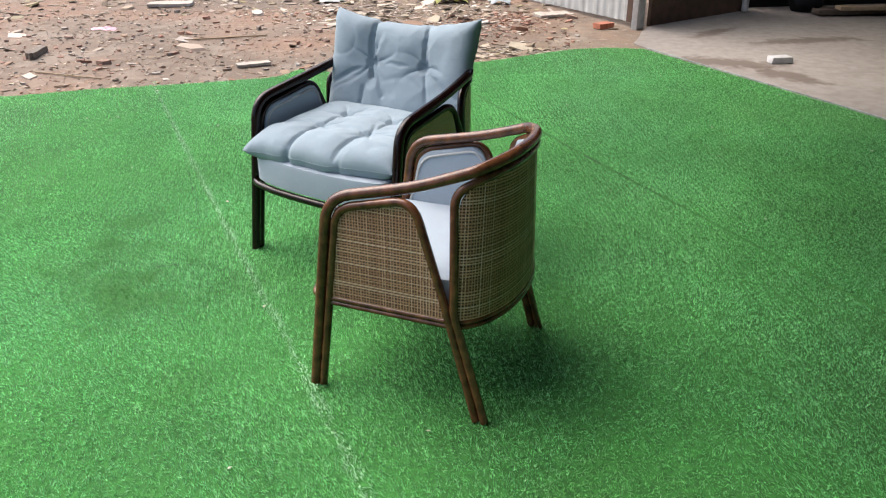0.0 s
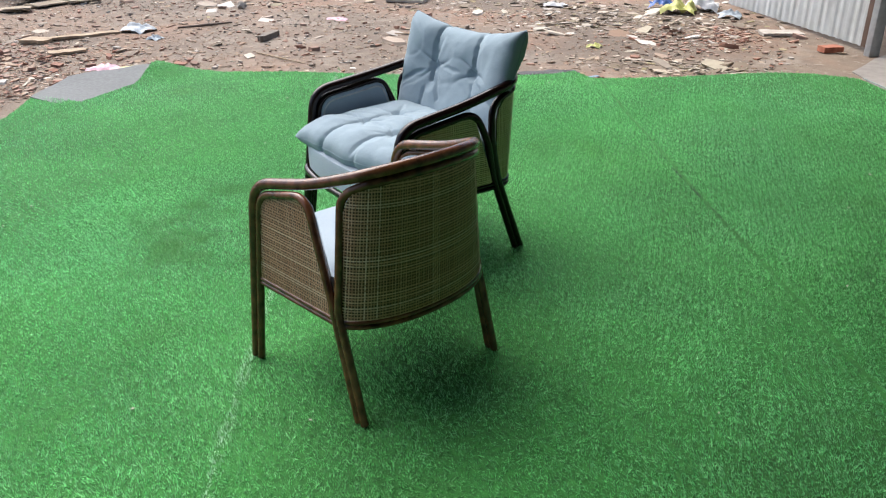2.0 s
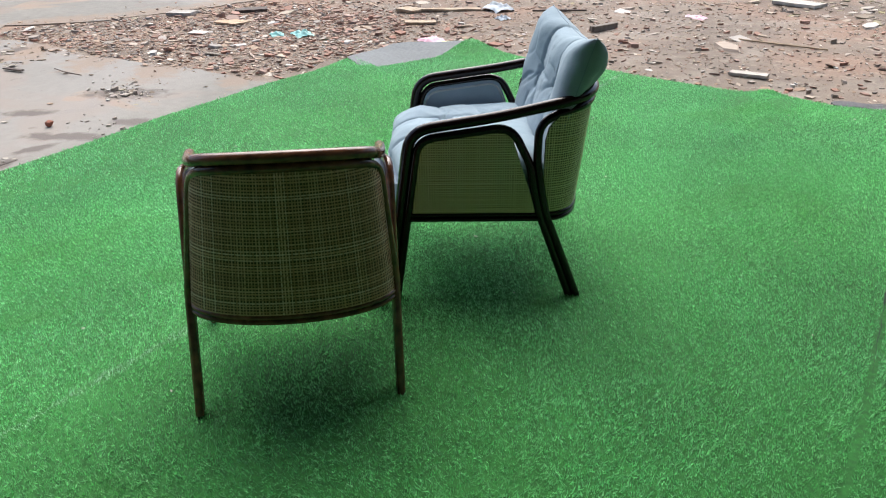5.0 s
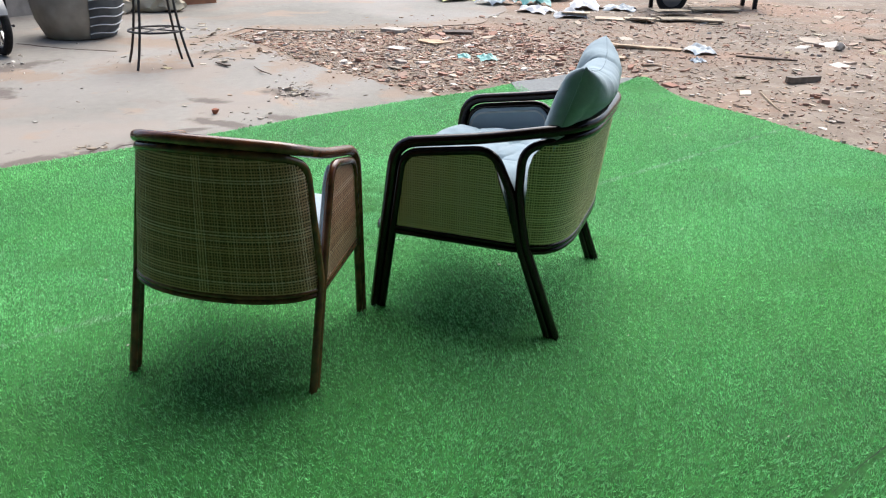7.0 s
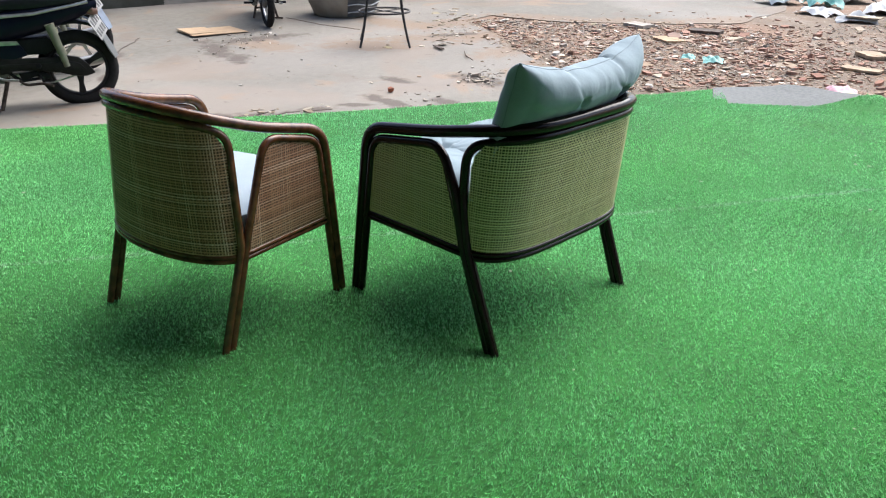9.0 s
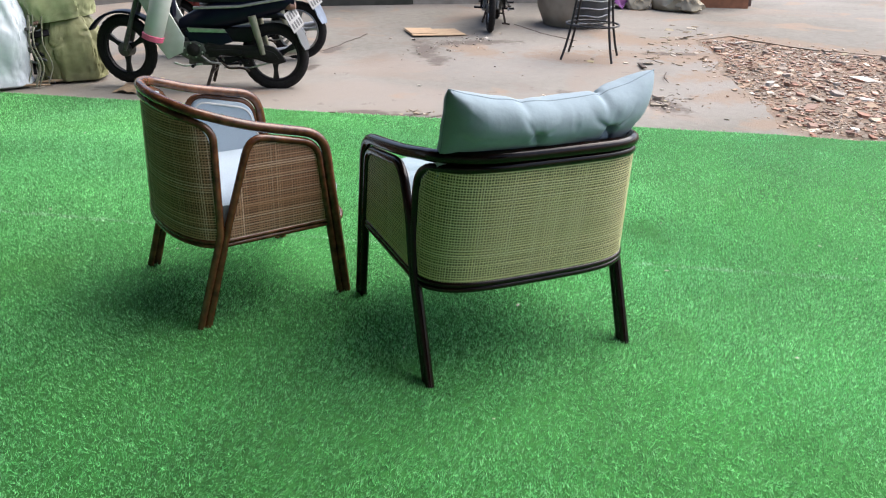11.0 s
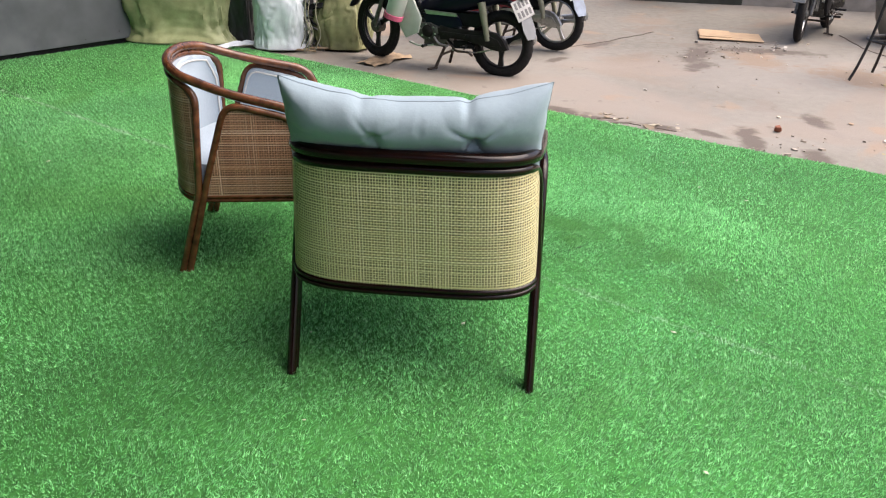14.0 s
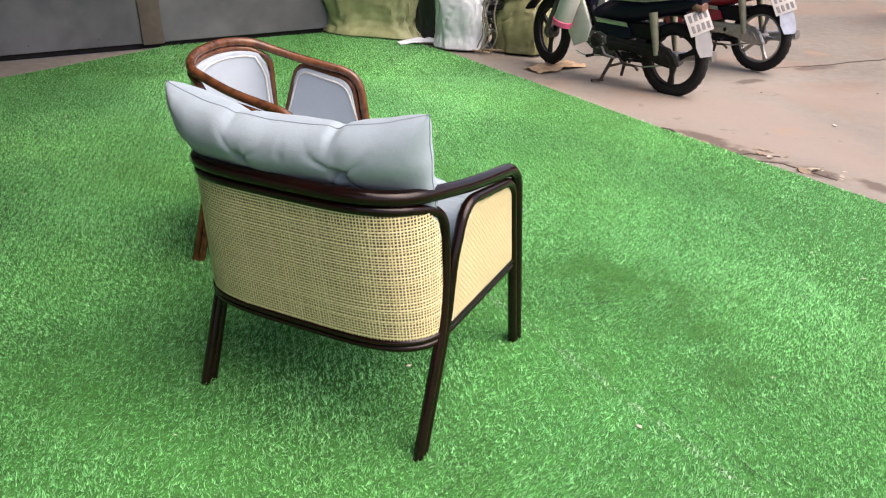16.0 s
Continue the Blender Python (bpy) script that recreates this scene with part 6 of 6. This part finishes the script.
for k, (x, y, w, d, h, mat, what) in enumerate([(-8.7, 6.1, 0.55, 0.4, 0.34, M_BAG_TEAL, "teal"), (-8.0, 5.95, 0.5, 0.35, 0.16, M_BAG_WHITE, "white"), (-7.45, 6.25, 0.42, 0.30, 0.16, M_BAG_WHITE, "white"), (-8.9, 5.6, 0.5, 0.4, 0.25, M_BAG_GREY, "pale grey"),
                                                (-8.2, 6.7, 0.6, 0.4, 0.24, M_BAG_WHITE, "white"), (-9.2, 6.5, 0.6, 0.5, 0.35, M_BLACK, "black"), (-7.9, 7.1, 0.4, 0.3, 0.14, M_BAG_GREY, "grey"), (-9.4, 5.1, 0.5, 0.35, 0.2, M_BAG_YELLOW, "yellow-green")]):
    crumpled("plastic_bag", mat, w, d, h * 0.65, 60 + k, at(x, y, -0.01, 40 * k), what + " plastic bag dumped on the rubbish heap", "plastic bag")
crumpled("plastic_bag", M_BAG_BLUE, 0.26, 0.22, 0.16, 8, at(-0.08, 9.5, 0), "blue plastic bag in the rubbish by the fence", "plastic bag")
crumpled("plastic_bag", M_BAG_YELLOW, 0.34, 0.24, 0.14, 9, at(0.15, 9.3, 0), "yellow-green plastic bag in the rubbish", "plastic bag")
crumpled("plastic_bag", M_BAG_WHITE, 0.34, 0.28, 0.16, 10, at(0.34, 9.55, 0), "white plastic bag in the rubbish", "plastic bag")
crumpled("plastic_bag", M_BAG_GREY, 0.22, 0.18, 0.08, 11, at(0.66, 9.2, 0), "pale grey plastic bag in the rubbish", "plastic bag")
crumpled("plastic_bag", M_BAG_WHITE, 0.26, 0.14, 0.05, 12, at(-1.2, 9.3, 0), "flat white plastic bag on the leaf litter", "plastic bag")
crumpled("plastic_bag", M_BAG_YELLOW, 0.12, 0.09, 0.04, 13, at(-0.28, 7.5, 0), "small yellow scrap on the dirt", "plastic bag")
crumpled("rag", M_RAG, 0.46, 0.20, 0.05, 14, at(-1.42, -0.54, -0.01, 28), "tan rag lying under the motorbike", "rag")
crumpled("rag", M_SACK_WHITE, 0.36, 0.12, 0.04, 15, at(-0.42, -1.42, 0.006, 10), "flat white plastic strip by the sacks", "rag")
crumpled("rag", M_PURPLE, 0.34, 0.30, 0.20, 16, at(-8.25, 0.26, -0.01), "purple cloth bundle beside pale boulders", "rag")
for k, (x, y, w, d) in enumerate([(-8.30, 0.50, 0.34, 0.30), (-8.55, 0.90, 0.60, 0.42), (-8.50, 1.16, 0.34, 0.30)]):
    lump("boulder", M_PALE_ROCK, (w, d, 0.30 if k == 1 else 0.24), 5.0 + k, at(x, y, -0.03, 60 + 20 * k), "pale yellowish boulder at the yard's far side", "stone", sub=3)
lump("stone", M_STONE, (0.12, 0.10, 0.09), 1, at(-4.49, 8.04), "rounded pale stone on the bare dirt", "stone", "stones on the ground")
lump("brick_bit", M_BRICK, (0.055, 0.05, 0.05), 2, at(-2.96, 2.14, -0.012), "small dark red brick bit on the concrete", "brick", sub=1)
stick((-4.39, 6.87), (-4.05, 7.3), 0.014, M_WOOD_DARK, "dark dry stick lying on the dirt")
stick((-3.0, 6.3), (-2.4, 6.1), 0.008, M_WOOD, "thin pale stick lying on the dirt")
stick((-4.55, 2.35), (-4.2, 2.5), 0.006, M_WOOD_DARK, "thin dark twig on the concrete")
stick((-2.2, 7.4), (-1.5, 7.6), 0.010, M_WOOD, "thin pale stick lying on the dirt")
for (x0, y0, x1, y1) in [(-0.62, -1.25, -0.98, -0.98), (-0.70, -1.22, -0.95, -1.08), (-0.95, -1.12, -1.22, -0.98)]:
    stick((x0, y0), (x1, y1), 0.012, M_WOOD, "split bamboo offcut at the sacks' foot")
board("rust_board", M_RUST_BOARD, (0.70, 0.03, 1.2), at(-9.25, 1.34, -0.02, 122) @ pose(0, 0, 0, -8), "rust-brown board leaning at the yard's far wall", "board")
lump("bucket_heap", M_BLACK, (0.36, 0.34, 0.42), 5, at(3.75, 8.75), "black plastic bucket in the shed", "bucket")
board("plank", M_WOOD_DARK, (1.3, 0.16, 0.05), at(4.4, 8.6, 0.0, 8), "dark plank lying in the shed")
board("plank", M_WOOD, (1.1, 0.12, 0.04), at(4.5, 8.5, 0.05, 3), "pale plank lying in the shed")
single("drain_pipe", pole(fillet([(3.12, 8.68, lift(3.1, 8.7)), (3.12, 8.68, 0.6), (3.12, 8.72, 2.2)], 0.1), 0.035, 12), M_BAG_WHITE, "white plastic pipe at the shed corner", "pipe")


def chips(name, mats, zones, label, size, flat, seed):
    """Countless small angular bits: round spots (x, y, spread x, spread y, count) or areas (outline, count)."""
    bm_v, bm_f = [], []
    rng = np.random.RandomState(seed)
    for zone in zones:
        if len(zone) == 2:
            xs, ys = [p[0] for p in zone[0]], [p[1] for p in zone[0]]
            P = [(x, y) for x, y in zip(rng.uniform(min(xs), max(xs), zone[1]), rng.uniform(min(ys), max(ys), zone[1])) if inside(zone[0], x, y)]
        else:
            P = list(zip(rng.normal(zone[0], zone[2], zone[4]), rng.normal(zone[1], zone[3], zone[4])))
        for x, y in P:
            if inside(TURF, x, y) or -13 > x or x > 1.9 or y > 11 or (x > 0.5 and y < 6.5):
                continue
            s = size * rng.lognormal(0, 0.62)
            e = s * rng.uniform(0.2, 0.9)
            a, tl = rng.uniform(0, 6.3), rng.normal(0, 0.14, 2)
            h = s * flat * rng.uniform(0.5, 1.3)
            z = lift(x, y) - 0.023 + 0.014 * noise.noise((x * 0.9, y * 0.9, 3)) * (1 if y > 4 or x < -4 else 0.2)
            if inside(YARD, x, y):
                z = lift(x, y) - 0.010
            n = rng.randint(4, 7)
            start = len(bm_v)
            for lev in (0, 1):
                for k in range(n):
                    rr = rng.uniform(0.7, 1.1) if lev == 0 else 0.85
                    px, py = s * math.cos(2 * math.pi * k / n) * rr, e * math.sin(2 * math.pi * k / n) * rr
                    qx, qy = px * math.cos(a) - py * math.sin(a), px * math.sin(a) + py * math.cos(a)
                    bm_v.append((x + qx, y + qy, z + lev * h + qx * tl[0] + qy * tl[1]))
            bm_f.append(tuple(range(start + n, start + 2 * n)))
            for k in range(n):
                bm_f.append((start + k, start + (k + 1) % n, start + n + (k + 1) % n, start + n + k))
    me = bpy.data.meshes.new(name)
    me.from_pydata(bm_v, [], bm_f)
    me.materials.append(mats)
    return tagged(new(name, me), label, "litter", kind="stuff")


RUBBLE = [(-3.45, 3.75), (-4.0, 3.38), (-4.76, 2.85), (-5.74, 2.46), (-6.40, 2.02), (-6.85, 2.25), (-6.70, 3.0), (-6.75, 3.8), (-6.95, 4.9), (-6.2, 5.3), (-4.9, 5.3), (-3.9, 5.1), (-3.7, 4.4)]
NEAR = [(-3.9, 5.1), (-5.0, 5.3), (-6.9, 5.2), (-7.5, 7.5), (-5.0, 8.5), (-2.5, 8.8), (0.4, 8.8), (1.5, 7.4), (0.3, 6.5), (-1.6, 5.95), (-3.4, 5.55)]
FAR = [(-9, 8), (-7, 10.5), (-2, 11), (1, 10.2), (0.6, 8.6), (-3, 8.6), (-6, 7.5)]
SAND = [(-4.4, 1.2), (-5.0, 0.8), (-5.6, 1.6), (-6.3, 1.9), (-5.6, 2.4), (-5.0, 2.3)]
BORDER = [(-3.3, 3.62), (-3.98, 3.22), (-4.70, 2.66), (-5.6, 2.25), (-6.4, 1.75), (-7.1, 2.0), (-7.0, 3.0), (-7.0, 4.9), (-6.6, 4.9), (-6.5, 2.4), (-5.7, 2.7), (-4.6, 3.2), (-3.6, 3.8)]
M_CHIPS = island_material("wood_chip_mix", [(0.215, 0.140, 0.092), (0.300, 0.210, 0.140), (0.240, 0.158, 0.104), (0.360, 0.270, 0.185), (0.200, 0.130, 0.086), (0.620, 0.550, 0.450)])
M_RED_CHIPS = island_material("brick_chip_mix", [(0.250, 0.120, 0.078), (0.300, 0.170, 0.120), (0.200, 0.120, 0.086), (0.330, 0.230, 0.178)])
M_LEAVES = island_material("leaf_mix", [(0.10, 0.075, 0.05), (0.20, 0.155, 0.105), (0.15, 0.115, 0.08), (0.36, 0.32, 0.26), (0.25, 0.21, 0.10)])
M_PEBBLES = island_material("pebble_mix", [(0.240, 0.195, 0.155), (0.350, 0.305, 0.255), (0.180, 0.142, 0.112), (0.480, 0.445, 0.395)])
chips("wood_chips", M_CHIPS, [(RUBBLE, 9500), (BORDER, 2600), (-5.0, 4.4, 1.0, 0.7, 2500), (-4.4, 5.6, 1.1, 0.5, 1800), (NEAR, 5000), (FAR, 3200)], "pale wood chips and splinters strewn on the dirt", 0.0105, 0.16, 11)
chips("brick_rubble", M_RED_CHIPS, [(RUBBLE, 3200), (-5.0, 4.9, 1.0, 0.6, 1500), (0.5, 8.05, 0.35, 0.28, 420), (0.85, 8.35, 0.3, 0.2, 160), (-5.1, 5.4, 0.4, 0.2, 300), (NEAR, 2200)], "reddish brick crumbs in the dirt", 0.013, 0.35, 12)
chips("leaf_litter", M_LEAVES, [(0.55, 7.02, 0.35, 0.13, 420), (-0.3, 8.9, 0.9, 0.4, 900), (-0.7, 8.4, 0.25, 0.12, 160), (-2.5, 9.4, 1.3, 0.4, 600), (FAR, 900), (NEAR, 300), (RUBBLE, 350), (-2.1, 1.5, 0.10, 0.06, 16), (-2.33, 1.8, 0.08, 0.06, 14), (-5.45, 2.0, 0.30, 0.16, 60), (-6.6, 1.75, 0.4, 0.12, 60), (-3.55, 2.72, 0.14, 0.09, 40), (SAND, 40)], "dry brown leaves and scraps", 0.021, 0.1, 13)
chips("pebbles", M_PEBBLES, [(-4.5, 0.2, 0.35, 0.14, 70), (-2.7, 2.4, 0.2, 0.1, 40), (-2.8, 7.4, 0.3, 0.1, 30), (NEAR, 4200), (RUBBLE, 5200), (FAR, 1500), (-4.0, 0.8, 1.8, 1.4, 36), (-3.55, 2.70, 0.2, 0.10, 130), (-4.6, 0.1, 0.4, 0.22, 40), (SAND, 90)], "small pebbles and grit", 0.0075, 0.5, 14)
M_FLAKES = island_material("flake_mix", [(0.30, 0.235, 0.165), (0.46, 0.40, 0.32), (0.17, 0.125, 0.09), (0.55, 0.51, 0.45), (0.24, 0.17, 0.115), (0.36, 0.30, 0.22)])
chips("board_flakes", M_FLAKES, [(NEAR, 240), (RUBBLE, 320), (FAR, 800), (-0.3, 8.9, 0.8, 0.4, 260), (0.6, 8.1, 0.4, 0.3, 90), (0.4, 7.1, 0.4, 0.15, 90), (-7.2, 7.0, 0.7, 0.6, 140)], "torn board, bark and card flakes on the dirt", 0.030, 0.10, 15)


def crack(points, seed):
    """A dark crack in the concrete with crumbled dirt in it."""
    out, back = [], []
    for (ax, ay), (bx, by) in zip(points, points[1:]):
        for k in range(8):
            t = k / 8
            x, y = ax + t * (bx - ax), ay + t * (by - ay)
            x, y = x + 0.03 * noise.noise((x * 8, y * 8, seed)), y + 0.03 * noise.noise((x * 8, y * 8, seed + 4))
            w = 0.004 + 0.010 * abs(noise.noise((x * 14, y * 14, seed + 7)))
            d = math.hypot(bx - ax, by - ay)
            out.append((x - w * (by - ay) / d, y + w * (bx - ax) / d))
            back.append((x + w * (by - ay) / d, y - w * (bx - ax) / d))
    return single("crack", fill(out + back[::-1], 0.05, -0.0082, 0.003, 0.0, seed, 0.0), M_MUD, "dark crumbling crack in the concrete", "crack", kind="structure")


crack([(-3.10, -0.52), (-3.7, -0.62), (-4.5, -0.9)], 3.0)
crack([(-1.675, 0.96), (-1.80, 1.06), (-1.89, 1.33)], 5.0)
crack([(-1.95, 1.55), (-2.10, 1.50), (-2.25, 1.57)], 6.0)
crack([(-2.02, 1.58), (-2.20, 1.66), (-2.38, 1.95)], 8.0)
crack([(-6.04, -0.04), (-5.7, 0.5), (-5.5, 1.1)], 4.0)


M_MAT_EDGE = material("mat_edge", (0.30, 0.37, 0.34), 0.9, 0, 0.25, 30, 0.3, 90)


def mat_edge(points):
    """The pale cut edge of the turf mat, bare along its straight side."""
    P = [Vector((*p, lift(*p) + 0.006)) for p in points]
    return single("turf_edge", pole(fillet(P, 0.05), 0.005, 6), M_MAT_EDGE, "pale bare edge of the turf mat", "turf", kind="structure")


mat_edge([(1.83, 7.03), (2.46, 5.97), (2.95, 5.13), (3.6, 3.7)])
